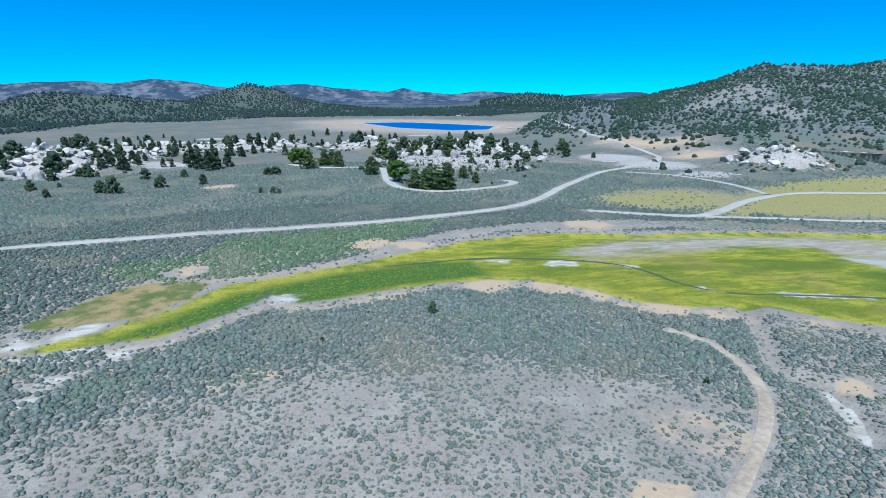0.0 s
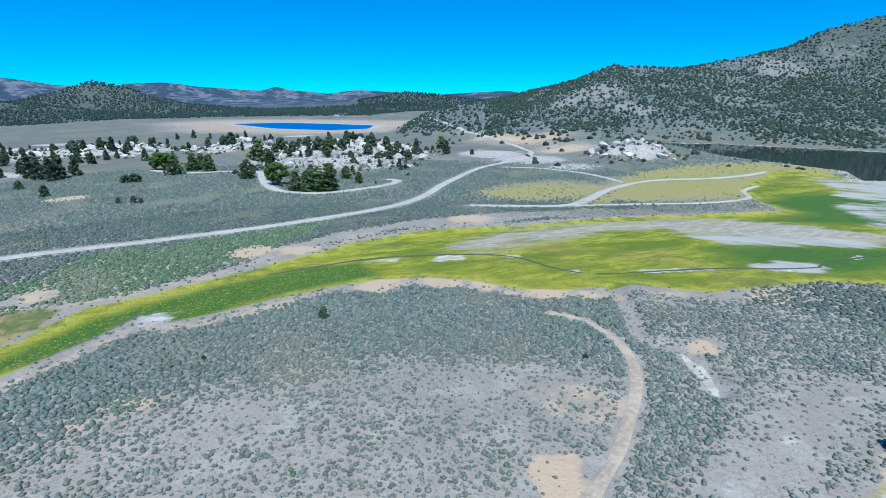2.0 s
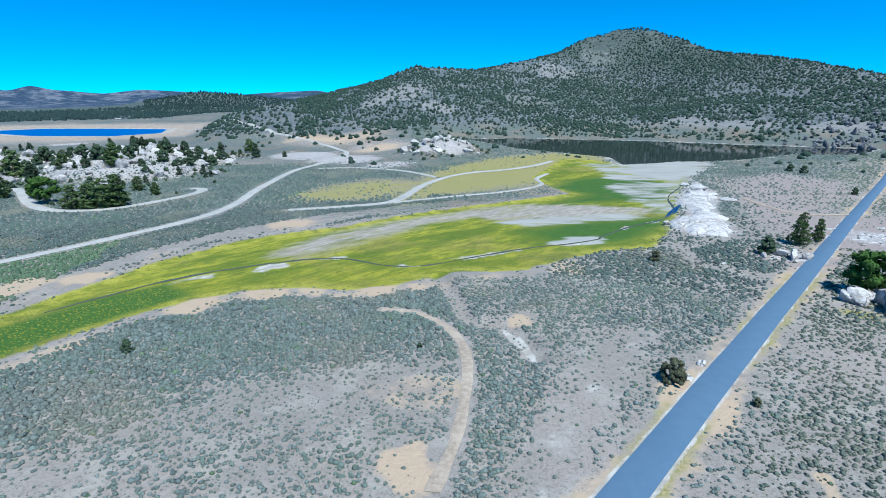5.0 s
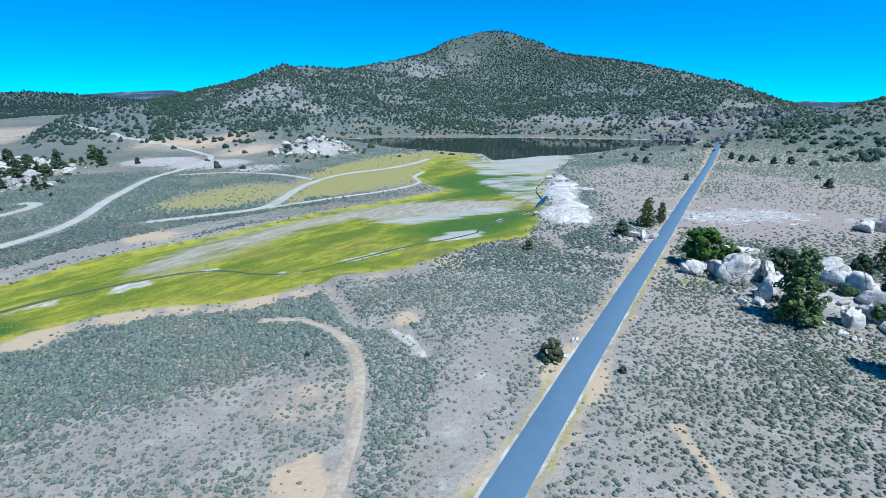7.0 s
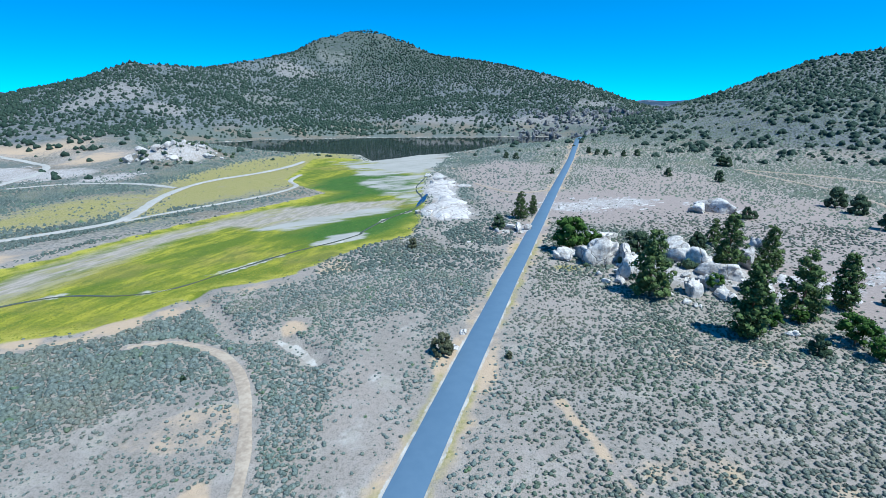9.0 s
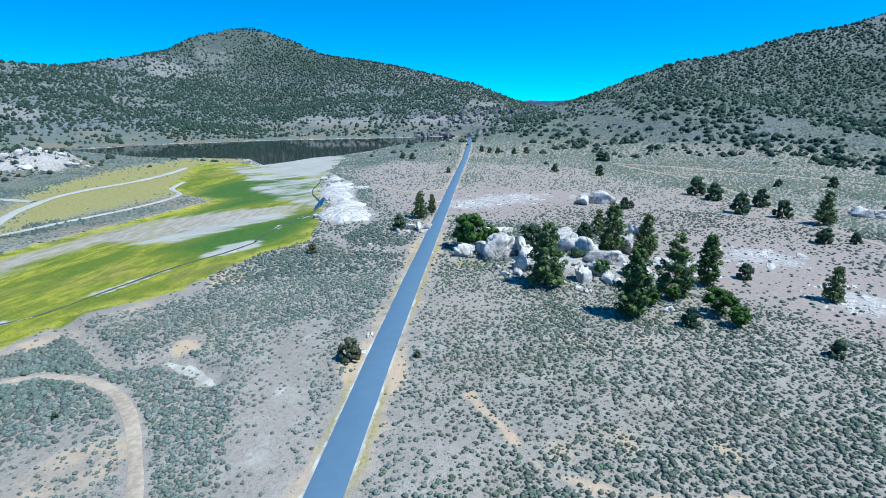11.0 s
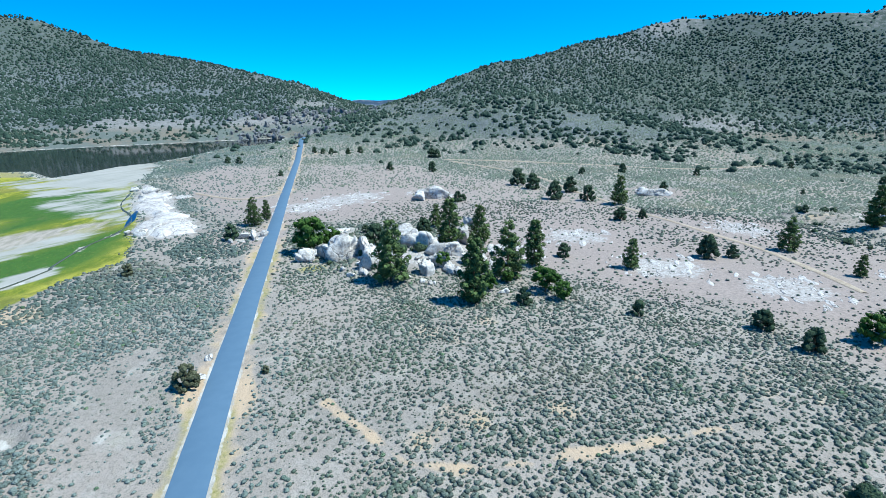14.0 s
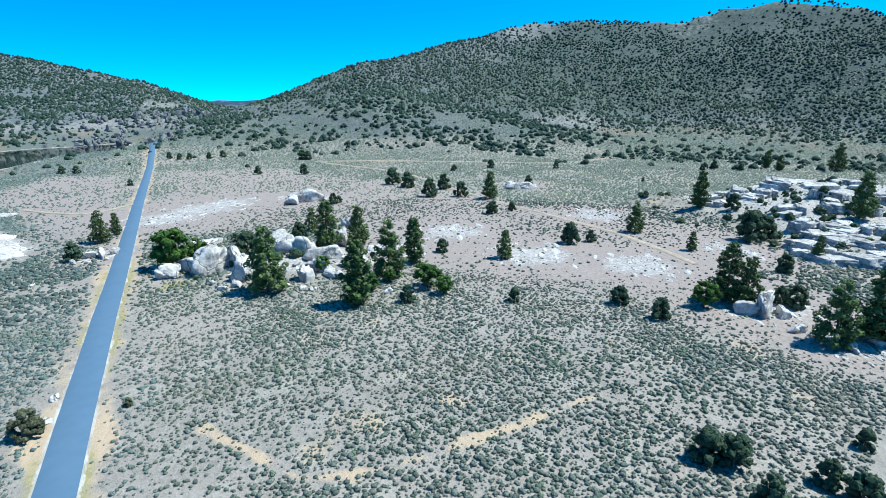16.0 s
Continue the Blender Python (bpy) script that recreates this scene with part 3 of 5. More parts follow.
def zones(x, y, z):
    """How much of each kind of ground there is; 0.5 is a border."""
    r = np.hypot(x, y)
    meadow = share(inside(x, y, MEADOW), 10)
    green = np.maximum.reduce([share(inside(x, y, g), 14) for g in (GREEN_POND, GREEN_RUN)] + [share(inside(x, y, g) + 1.0, 5) for g in (GREEN_LEFT, GREEN_MID)])
    bar = share(inside(x, y, GRAVEL_BAR), 12)
    mud = np.maximum.reduce([0.95 * share(inside(x, y, MUD), 22), 0.56 * smooth(-14, 6, inside(x, y, MUD_WEB)), 0.9 * share(inside(x, y, MUD_STREAK), 10), share(inside(x, y, MUD_RUN), 6)])
    bars = 0.8 * np.maximum.reduce([share(inside(x, y, s), 3.5) for s in (SAND_A, SAND_B, SAND_C, SAND_D, SAND_E)])
    rock = share(inside(x, y, SLAB), 12)
    for mx, my, size, tall in MOUNDS:
        rock = np.maximum(rock, (0.84 if mx < -250 else 0.66) * smooth(1.15, 0.4, np.hypot(x - mx, y - my) / size))
    for mx, my, size in PATCHES:
        rock = np.maximum(rock, (0.72 if size > 20 else 0.68) * smooth(1.5, 0.3, np.hypot(x - mx, y - my) / size))
    field = np.maximum.reduce([share(inside(x, y, FIELD_A) + 4, 34), share(inside(x, y, FIELD_B) + 4, 34), share(inside(x, y, FIELD_C) + 8, 24)]) * (0.8 + 0.6 * fractal(x, y, 45, 33))
    field = np.maximum(field, 0.85 * smooth(1.4, 0.3, np.hypot((x - 62) / 5, (y - 121) / 3.5)))
    field = np.maximum(field, 0.62 * smooth(4.6, 3.0, along(x, y, ROAD)[0] + 1.6 * (fractal(x, y, 5, 36) - 0.5)) * smooth(260, 180, r) * smooth(0.38, 0.55, fractal(x, y, 20, 35)))
    hill = np.maximum(smooth(4, 22, z - base_height(x, y)), smooth(-60, 60, r - forest_edge(x, y)))
    wet = smooth(-4, 4, np.maximum(inside(x, y, MEADOW), -1e9))
    dry = 1 - np.maximum.reduce([wet, smooth(0.35, 0.9, field), smooth(0.45, 0.6, rock)])
    near_blue = smooth(-260, -70, inside(x, y, LAKE_FAR))
    scrub = dry * smooth(150, 260, r) * (0.42 + 0.15 * smooth(400, 520, r) + 0.55 * fractal(x, y, 90, 31)) * (1 - 0.75 * near_blue)
    scrub = scrub * (1 - 0.5 * smooth(-18, -26, np.degrees(np.arctan2(-x, y))) * smooth(560, 460, r))
    shore = smooth(-12, -3, inside(x, y, LAKE)) * 0.5
    pale = np.maximum(shore, 0.52 * smooth(-40, -5, inside(x, y, LAKE_FAR)))
    pale = np.maximum.reduce([pale, bars, 0.8 * share(inside(x, y, PALE_N), 5), 0.72 * share(inside(x, y, PALE_S), 7), 0.8 * share(inside(x, y, PALE_INNER), 3)])
    pale = np.maximum(pale, 0.62 * smooth(3.0, 0.8, along(x, y, CREEK)[0]) * smooth(0.4, 0.62, fractal(x, y, 12, 47)))
    pale = np.maximum(pale, 0.56 * smooth(3.4, 2.6, along(x, y, ROAD)[0]))
    pale = np.maximum(pale, 0.40 * smooth(3.4, 0.6, along(x, y, DRY_WASH)[0] + 3.0 * (fractal(x, y, 6, 50) - 0.5)))
    pale = np.maximum(pale, 0.75 * smooth(1.7, 0.3, along(x, y, GULLY[3:])[0] + 2.0 * (fractal(x, y, 5, 49) - 0.5)))
    ochre = 0.47 * smooth(0.58, 0.76, fractal(x, y, 22, 41)) + 0.52 * smooth(7.5, 3.0, along(x, y, ROAD)[0] + 5.0 * (fractal(x, y, 11, 48) - 0.5))
    for mx, my, size in OCHRE:
        ochre = np.maximum(ochre, 0.8 * smooth(1.5, 0.2, np.hypot(x - mx, y - my) / size + 1.6 * (fractal(x, y, size, 43) - 0.5)))
    ochre = np.maximum(ochre, 0.64 * smooth(2.6, 0.2, along(x, y, WASH)[0] + 3.6 * (fractal(x, y, 7, 45) - 0.5)))
    ochre = np.maximum(ochre, 0.47 * smooth(-4, 6, np.degrees(np.arctan2(-x, y))) * smooth(-12, -5, inside(x, y, MEADOW)) * smooth(0, -3, inside(x, y, MEADOW)) * smooth(190, 130, r))
    for mx, my, size in OCHRE:
        scrub = scrub * (1 - 0.8 * smooth(1.3, 0.4, np.hypot(x - mx, y - my) / size))
    ochre = np.maximum(ochre, 0.5 * near_blue)
    wood_haze = 0.75 * smooth(-58, -74, np.degrees(np.arctan2(-x, y))) * smooth(12, 50, z - base_height(x, y)) + 0.6 * smooth(0.35, 0.7, fractal(x, y, 260, 51)) * smooth(10, 45, z - base_height(x, y)) + smooth(-60, 120, r - forest_edge(x, y)) * 0.78
    olive = np.maximum(smooth(0.6, 0.75, fractal(x, y, 30, 61)) * 0.35, share(inside(x, y, OLIVE), 6))
    # bare pinkish earth round the flat rocks of the plain
    for mx, my, size in PATCHES[:14]:
        olive = np.maximum(olive, 0.72 * smooth(3.4, 1.0, np.hypot(x - mx, y - my) / size))
    for o in (PLAIN_BARE, BANK_BARE):
        olive = np.maximum(olive, 0.60 * smooth(-9, 9, inside(x, y, o) + 26 * (fractal(x, y, 26, 92) - 0.5)))
        scrub = scrub * (1 - 0.75 * smooth(-9, 9, inside(x, y, o) + 26 * (fractal(x, y, 26, 92) - 0.5)))
    for mx, my, size in SCREE:
        olive = np.maximum(olive, 0.8 * smooth(1.25, 0.45, np.hypot(x - mx, y - my) / size + 0.9 * (fractal(x, y, size * 0.6, 58) - 0.5)))
    meadow = np.maximum(meadow, 0.9 * share(inside(x, y, OLIVE), 8))
    # past 2300 m the third soil channel rises to bring in the painted haze
    return ((meadow, green, bar, mud), (rock, field, scrub, hill), (pale, ochre, np.maximum(np.clip(wood_haze, 0, 0.78), smooth(2300, 2900, r)), olive))


def build_ground():
    turn = np.radians(np.concatenate([np.arange(-102, 94, 0.27), np.arange(94, 258, 2.0)]))
    reach = np.concatenate([[0.0, 6, 12, 18, 24, 30], 34 * 1.0142 ** np.arange(0, int(math.log(4900 / 34) / math.log(1.0142)) + 1)])
    a, r = np.meshgrid(turn, reach)
    x, y = (-np.sin(a) * r).ravel(), (np.cos(a) * r).ravel()
    z = height(x, y)
    n, k = len(reach), len(turn)
    i, j = np.meshgrid(np.arange(n - 1), np.arange(k), indexing="ij")
    j2 = (j + 1) % k
    faces = np.stack([i * k + j, (i + 1) * k + j, (i + 1) * k + j2, i * k + j2], -1).reshape(-1, 4)
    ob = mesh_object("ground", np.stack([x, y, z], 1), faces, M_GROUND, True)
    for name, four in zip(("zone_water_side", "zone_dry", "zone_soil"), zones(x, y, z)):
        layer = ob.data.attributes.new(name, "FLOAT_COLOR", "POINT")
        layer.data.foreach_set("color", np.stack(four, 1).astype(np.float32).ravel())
    return tagged(ob, "dry sagebrush land with meadow, mud and bare hills", "ground", kind="structure")


def resample(line, step):
    p = np.array(line, float)
    # rounded corners
    for _ in range(3):
        p = np.concatenate([p[:1], np.stack([0.75 * p[:-1] + 0.25 * p[1:], 0.25 * p[:-1] + 0.75 * p[1:]], 1).reshape(-1, 2), p[-1:]])
    s = np.concatenate([[0], np.cumsum(np.hypot(*np.diff(p, axis=0).T))])
    t = np.arange(0, s[-1], step)
    return np.stack([np.interp(t, s, p[:, 0]), np.interp(t, s, p[:, 1])], 1)


def ribbon(name, line, wide, mat, label, lift=0.06, step=2.0, ragged=0.0, crown=0.0, across=5):
    """A road or track laid on the ground."""
    p = resample(line, step)
    way = np.gradient(p, axis=0)
    way /= np.hypot(*way.T)[:, None]
    side = np.stack([-way[:, 1], way[:, 0]], 1)
    u = np.linspace(-1, 1, across)
    w = wide / 2 * (1 + ragged * (fractal(p[:, 0], p[:, 1], 6.0, 71) - 0.5) * 2)
    xy = p[:, None] + side[:, None] * (u[None, :, None] * w[:, None, None])
    z = height(xy[..., 0], xy[..., 1])
    if crown:
        z = z.max(1, keepdims=True) * 0.85 + z.mean(1, keepdims=True) * 0.15 + crown * (1 - u[None] ** 2)
    z = z + (lift + 0.0011 * np.hypot(xy[..., 0], xy[..., 1])) * np.where(np.abs(u) > 0.99, 0.3, 1.0)[None]
    n = len(p)
    i, j = np.meshgrid(np.arange(n - 1), np.arange(across - 1), indexing="ij")
    faces = np.stack([i * across + j, i * across + j + 1, (i + 1) * across + j + 1, (i + 1) * across + j], -1).reshape(-1, 4)[:, ::-1]
    ob = mesh_object(name, np.concatenate([xy, z[..., None]], -1).reshape(-1, 3), faces, mat, True)
    return tagged(ob, label, "road" if "creek" not in name else "creek", kind="structure")


def drop(x, y):
    return float(height(np.array([x]), np.array([y]))[0])


def sheet(name, outline, level, mat, label, category):
    """Level water that fills an outline and runs a little under its banks."""
    p = resample(list(outline) + [outline[0]], 6.0 if len(outline) > 8 or outline is LAKE_FAR else 1.5)
    c = p.mean(0)
    p = c + (p - c) * 1.03
    bm = bmesh.new()
    bm.faces.new([bm.verts.new((x, y, level)) for x, y in p])
    bmesh.ops.triangulate(bm, faces=bm.faces[:])
    bmesh.ops.recalc_face_normals(bm, faces=bm.faces[:])
    if sum(f.normal.z for f in bm.faces) < 0:
        bmesh.ops.reverse_faces(bm, faces=bm.faces[:])
    me = bpy.data.meshes.new(name)
    bm.to_mesh(me)
    bm.free()
    me.materials.append(mat)
    return tagged(new(name, me), label, category, kind="structure")


build_ground()
ribbon("road_asphalt", ROAD, 4.6, M_ASPHALT, "narrow grey-blue asphalt road without markings", 0.12, 2.0, 0.0, 0.05)
ribbon("road_gravel", GRAVEL, 5.0, M_GRAVEL, "pale gravel road across the sagebrush", 0.12, 3.0, 0.15)
ribbon("track_fork", TRACK_FORK, 5.0, M_GRAVEL, "pale earth track over the field", 0.1, 3.0, 0.3)
ribbon("track_field", TRACK_FIELD, 3.0, M_GRAVEL, "thin pale track round the field", 0.1, 3.0, 0.3)
ribbon("track_link", TRACK_LINK, 4.0, M_GRAVEL, "pale track beside the rock knoll", 0.1, 3.0, 0.3)
ribbon("track_near", TRACK_NEAR, 1.8, M_TRACK, "bare earth track curving through the sagebrush", 0.06, 0.6, 0.35)
ribbon("track_camp", CAMP_LOOP, 5.5, M_GRAVEL, "pale campground loop road", 0.12, 3.0, 0.15)
ribbon("track_plain", TRACK_PLAIN, 2.2, M_TRACK, "faint earth track over the plain", 0.08, 2.0, 0.4)
ribbon("track_slope", TRACK_TWO, 2.2, M_TRACK, "faint earth track under the slope", 0.1, 3.0, 0.4)
ribbon("track_bank", TRACK_BANK, 2.4, M_TRACK, "faint earth track leaving the asphalt road", 0.08, 2.0, 0.4)
ribbon("creek_water", CREEK, 0.8, M_CREEK, "narrow dark creek winding through the meadow", 0.03, 0.8, 1.3)
sheet("creek_pool", POOL, drop(41, 232) + 0.25, M_POOL, "small deep blue pool in the creek", "pool")
sheet("lake_dark", LAKE, -9.75, M_LAKE, "dark still reservoir water", "lake")
sheet("lake_blue", LAKE_FAR, -29.2, M_LAKE_FAR, "deep blue distant lake", "lake")


# ---- helpers for things ----
def part(name, bm, mat, parent=None, label=""):
    """Links a bmesh as one mesh object under a thing."""
    me = bpy.data.meshes.new(name)
    bm.to_mesh(me)
    bm.free()
    me.materials.append(mat)
    ob = new(name, me)
    ob.parent = parent
    return tagged(ob, label)


def drops(x, y):
    return height(np.asarray(x, float), np.asarray(y, float))


rng = np.random.default_rng(7)


def spray(gen, count, size, radius, squash=1.0, floor=-0.3):
    """Leaf tufts as loose triangles over a rounded lump; returns points in threes."""
    d = gen.normal(size=(count, 3))
    d /= np.linalg.norm(d, axis=1)[:, None]
    d[:, 2] = np.where(d[:, 2] < floor, -d[:, 2], d[:, 2])
    c = d * radius * gen.uniform(0.72, 1.05, (count, 1))
    c[:, 2] *= squash
    a = np.cross(d, gen.normal(size=(count, 3)))
    a /= np.linalg.norm(a, axis=1)[:, None] + 1e-9
    b = np.cross(d, a) + d * gen.uniform(-0.6, 0.6, (count, 1))
    s = size * gen.uniform(0.7, 1.3, (count, 1))
    return np.stack([c + a * s, c - a * s * 0.6 + b * s * 0.8, c - a * s * 0.6 - b * s * 0.8], 1)


def lump(gen, radius, squash=1.0, rough=0.25):
    """A rough twenty-sided lump as loose triangles."""
    g = (1 + 5**0.5) / 2
    v = np.array([(-1, g, 0), (1, g, 0), (-1, -g, 0), (1, -g, 0), (0, -1, g), (0, 1, g), (0, -1, -g), (0, 1, -g), (g, 0, -1), (g, 0, 1), (-g, 0, -1), (-g, 0, 1)])
    v = v / np.linalg.norm(v[0]) * gen.uniform(1 - rough, 1 + rough, (12, 1)) * radius
    v[:, 2] *= squash
    f = np.array([(0, 11, 5), (0, 5, 1), (0, 1, 7), (0, 7, 10), (0, 10, 11), (1, 5, 9), (5, 11, 4), (11, 10, 2), (10, 7, 6), (7, 1, 8),
                  (3, 9, 4), (3, 4, 2), (3, 2, 6), (3, 6, 8), (3, 8, 9), (4, 9, 5), (2, 4, 11), (6, 2, 10), (8, 6, 7), (9, 8, 1)])
    return v[f]


def loose(name, triangles, mat):
    t = np.asarray(triangles, np.float32).reshape(-1, 3)
    return mesh_object(name, t, np.arange(len(t)).reshape(-1, 3), mat)


def dome(gen, sides, rings, rough=0.2):
    """A rounded clump on shared points: rings of (height, radius), the last a tip. Returns points and triangles."""
    pts, tri = [], []
    for k, (z, r) in enumerate(rings[:-1]):
        for q in range(sides):
            a = 6.2832 * (q + 0.5 * (k % 2)) / sides
            w = r * gen.uniform(1 - rough, 1 + rough)
            pts.append((math.cos(a) * w, math.sin(a) * w, z * gen.uniform(1 - rough * 0.5, 1 + rough * 0.5)))
    tip = len(pts)
    pts.append((gen.uniform(-0.1, 0.1), gen.uniform(-0.1, 0.1), rings[-1][0]))
    for k in range(len(rings) - 1):
        for q in range(sides):
            a, b = k * sides + q, k * sides + (q + 1) % sides
            if k == len(rings) - 2:
                tri.append((a, b, tip))
            else:
                c, d = (k + 1) * sides + q, (k + 1) * sides + (q + 1) % sides
                tri += [(a, b, c), (b, d, c)] if k % 2 == 0 else [(a, b, d), (a, d, c)]
    return np.array(pts), np.array(tri)


def join(shapes):
    """Several (points, triangles) as one."""
    pts, tri, n = [], [], 0
    for p, f in shapes:
        pts.append(p), tri.append(f + n)
        n += len(p)
    return np.concatenate(pts), np.concatenate(tri)


def scatter(name, shapes, x, y, z, size, turn, mat, label, category, lift=0.0, stretch=None):
    """Many plants as one mesh: shapes are lots of loose triangles, or points and triangles, laid at each place with a size and a turn."""
    pts, tri, count = [], [], 0
    pick = rng.integers(0, len(shapes), len(x))
    stretch = np.ones(len(x)) if stretch is None else stretch
    for k, shape in enumerate(shapes):
        m = pick == k
        if not m.any():
            continue
        v, f = shape if isinstance(shape, tuple) else (shape.reshape(-1, 3), np.arange(shape.size // 3).reshape(-1, 3))
        c, s = np.cos(turn[m])[:, None], np.sin(turn[m])[:, None]
        q = v[None] * size[m][:, None, None]
        px = q[..., 0] * c - q[..., 1] * s + x[m][:, None]
        py = q[..., 0] * s + q[..., 1] * c + y[m][:, None]
        pz = q[..., 2] * stretch[m][:, None] + (z[m] + lift)[:, None]
        pts.append(np.stack([px, py, pz], -1).reshape(-1, 3))
        tri.append((f[None] + (count + np.arange(m.sum()) * len(v))[:, None, None]).reshape(-1, 3))
        count += m.sum() * len(v)
    return tagged(mesh_object(name, np.concatenate(pts), np.concatenate(tri), mat, isinstance(shapes[0], tuple)), label, category, kind="stuff")


def rows_of(near, far, gap, a0=-102.0, a1=94.0):
    """Places in a ring sector, kept apart from one another: a shaken grid."""
    g = np.arange(-far, far, gap)
    x, y = np.meshgrid(g, g)
    x, y = (x + gap * 0.5 * (np.arange(len(g)) % 2)[:, None]).ravel(), y.ravel()
    x, y = x + rng.uniform(-0.42, 0.42, len(x)) * gap, y + rng.uniform(-0.42, 0.42, len(y)) * gap
    r, a = np.hypot(x, y), np.degrees(np.arctan2(-x, y))
    keep = (r > near) & (r < far) & (a > a0) & (a < a1)
    return x[keep], y[keep]


def spots(near, far, gap, a0=-102.0, a1=94.0):
    """Jittered places in a ring sector, about one for each gap squared."""
    n = int(0.5 * math.radians(a1 - a0) * (far**2 - near**2) / gap**2)
    r = np.sqrt(rng.uniform(near**2, far**2, n))
    a = np.radians(rng.uniform(a0, a1, n))
    return -np.sin(a) * r, np.cos(a) * r


# ---- sagebrush ----
TRACKS = ((ROAD, 2.9), (GRAVEL, 4.2), (TRACK_FORK, 3.4), (TRACK_FIELD, 2.2), (TRACK_LINK, 2.8), (TRACK_NEAR, 1.0), (CAMP_LOOP, 3.6), (TRACK_PLAIN, 1.5), (TRACK_TWO, 1.5), (TRACK_BANK, 1.6))


def sage_cover(x, y):
    """How thick the sagebrush stands, from 0 to 1."""
    r, a = np.hypot(x, y), np.degrees(np.arctan2(-x, y))
    cover = 0.64 + 0.40 * (fractal(x, y, 24, 81) - 0.5) * 2 + 0.35 * (fractal(x, y, 6, 83) - 0.5) * 2
    west = smooth(8, 16, a)
    cover = cover + west * (0.9 * smooth(70, 90, r + 26 * (fractal(x, y, 40, 85) - 0.5)) - 0.14)
    cover = cover + 0.20 * smooth(-14, -40, a) + 0.36 * smooth(-22, -16, a) * smooth(12, 4, a) * smooth(178, 155, r) * smooth(84, 100, r)
    hollow = smooth(10, 5, along(x, y, [(-8, 40), (-8, 62), (-9, 80), (-16, 92)])[0])
    cover = np.maximum(cover, hollow * 1.0)
    cover = cover * (0.22 + 0.78 * smooth(2.0, 6.0, along(x, y, DRY_WASH)[0] + 3.0 * (fractal(x, y, 8, 84) - 0.5)))
    cover = np.maximum(cover, 0.97 * smooth(-6, 10, inside(x, y, GREEN_BELT)))
    dense = inside(x, y, SAGE_DENSE)
    cover = np.maximum(cover * (0.4 + 0.6 * smooth(-3, -9, dense)), 1.0 * smooth(-1, 1.5, dense))
    cover = cover * (0.3 + 0.7 * smooth(3.0, 7.0, along(x, y, ROAD)[0] + 4.0 * (fractal(x, y, 9, 86) - 0.5)))
    wet = np.maximum.reduce([inside(x, y, o) for o in (MEADOW, SLAB, LAKE, MUD, OLIVE, PALE_N, BARE_N)])
    cover = cover * smooth(3, -2.5, wet + 5 * (fractal(x, y, 9, 87) - 0.5))
    for o in (FIELD_A, FIELD_B, FIELD_C):
        cover = cover * (1 - 0.92 * smooth(-14, 8, inside(x, y, o) + 34 * (fractal(x, y, 30, 91) - 0.5)))
    for o in (PLAIN_BARE, BANK_BARE):
        cover = cover * (1 - 0.5 * smooth(-9, 9, inside(x, y, o) + 26 * (fractal(x, y, 26, 92) - 0.5)))
    cover = cover * (0.35 + 0.65 * smooth(0.4, 1.8, along(x, y, WASH)[0] + 2.8 * (fractal(x, y, 7, 45) - 0.5)))
    # bare earth beside the wet ground
    cover = cover * (1 - 0.85 * np.maximum(smooth(-4, 6, a), 0.25) * smooth(-8, -3, inside(x, y, MEADOW) + 8 * (fractal(x, y, 18, 89) - 0.5)))
    cover = cover * (1 - 0.7 * smooth(-2, 3, inside(x, y, PALE_S)))
    for mx, my, size in OCHRE:
        cover = cover * (0.12 + 0.88 * smooth(0.6, 1.2, np.hypot(x - mx, y - my) / size))
    for line, wide in TRACKS:
        cover = cover * smooth(wide, wide + 1.0, along(x, y, line)[0])
    cover = cover * (0.2 + 0.8 * smooth(1.2, 3.0, along(x, y, GULLY)[0]))
    for mx, my, size, tall in MOUNDS:
        cover = cover * (0.25 + 0.75 * smooth(0.5, 1.05, np.hypot(x - mx, y - my) / size))
    for mx, my, size in PATCHES:
        cover = cover * (0.3 + 0.7 * smooth(0.6, 2.8, np.hypot(x - mx, y - my) / size))
    return np.clip(cover, 0, 1)


def sage_shape(gen, rings, sides, sprigs):
    """A low bush: a rounded uneven clump, with sprigs that break the outline."""
    v, f = dome(gen, sides, rings, 0.36)
    lot = [(v * np.array([gen.uniform(0.8, 1.25), 1.0, gen.uniform(0.8, 1.15)]), f)]
    if sprigs:
        d = gen.normal(size=(sprigs, 3))
        d[:, 2] = np.abs(d[:, 2]) + 0.1
        d /= np.linalg.norm(d, axis=1)[:, None]
        side = np.cross(d, gen.normal(size=(sprigs, 3)))
        side /= np.linalg.norm(side, axis=1)[:, None] + 1e-9
        foot, tip = d * np.array([0.34, 0.34, 0.36]), d * gen.uniform(0.52, 0.74, (sprigs, 1)) * np.array([1, 1, 0.95])
        tri = np.stack([foot - side * 0.12, foot + side * 0.12, tip], 1).reshape(-1, 3)
        lot.append((tri, np.arange(len(tri)).reshape(-1, 3)))
    return join(lot)


ROUND, LOW, POINT = [(0.0, 0.34), (0.2, 0.48), (0.42, 0.32), (0.52, 0)], [(0.0, 0.42), (0.28, 0.46), (0.5, 0)], [(0.0, 0.52), (0.56, 0)]


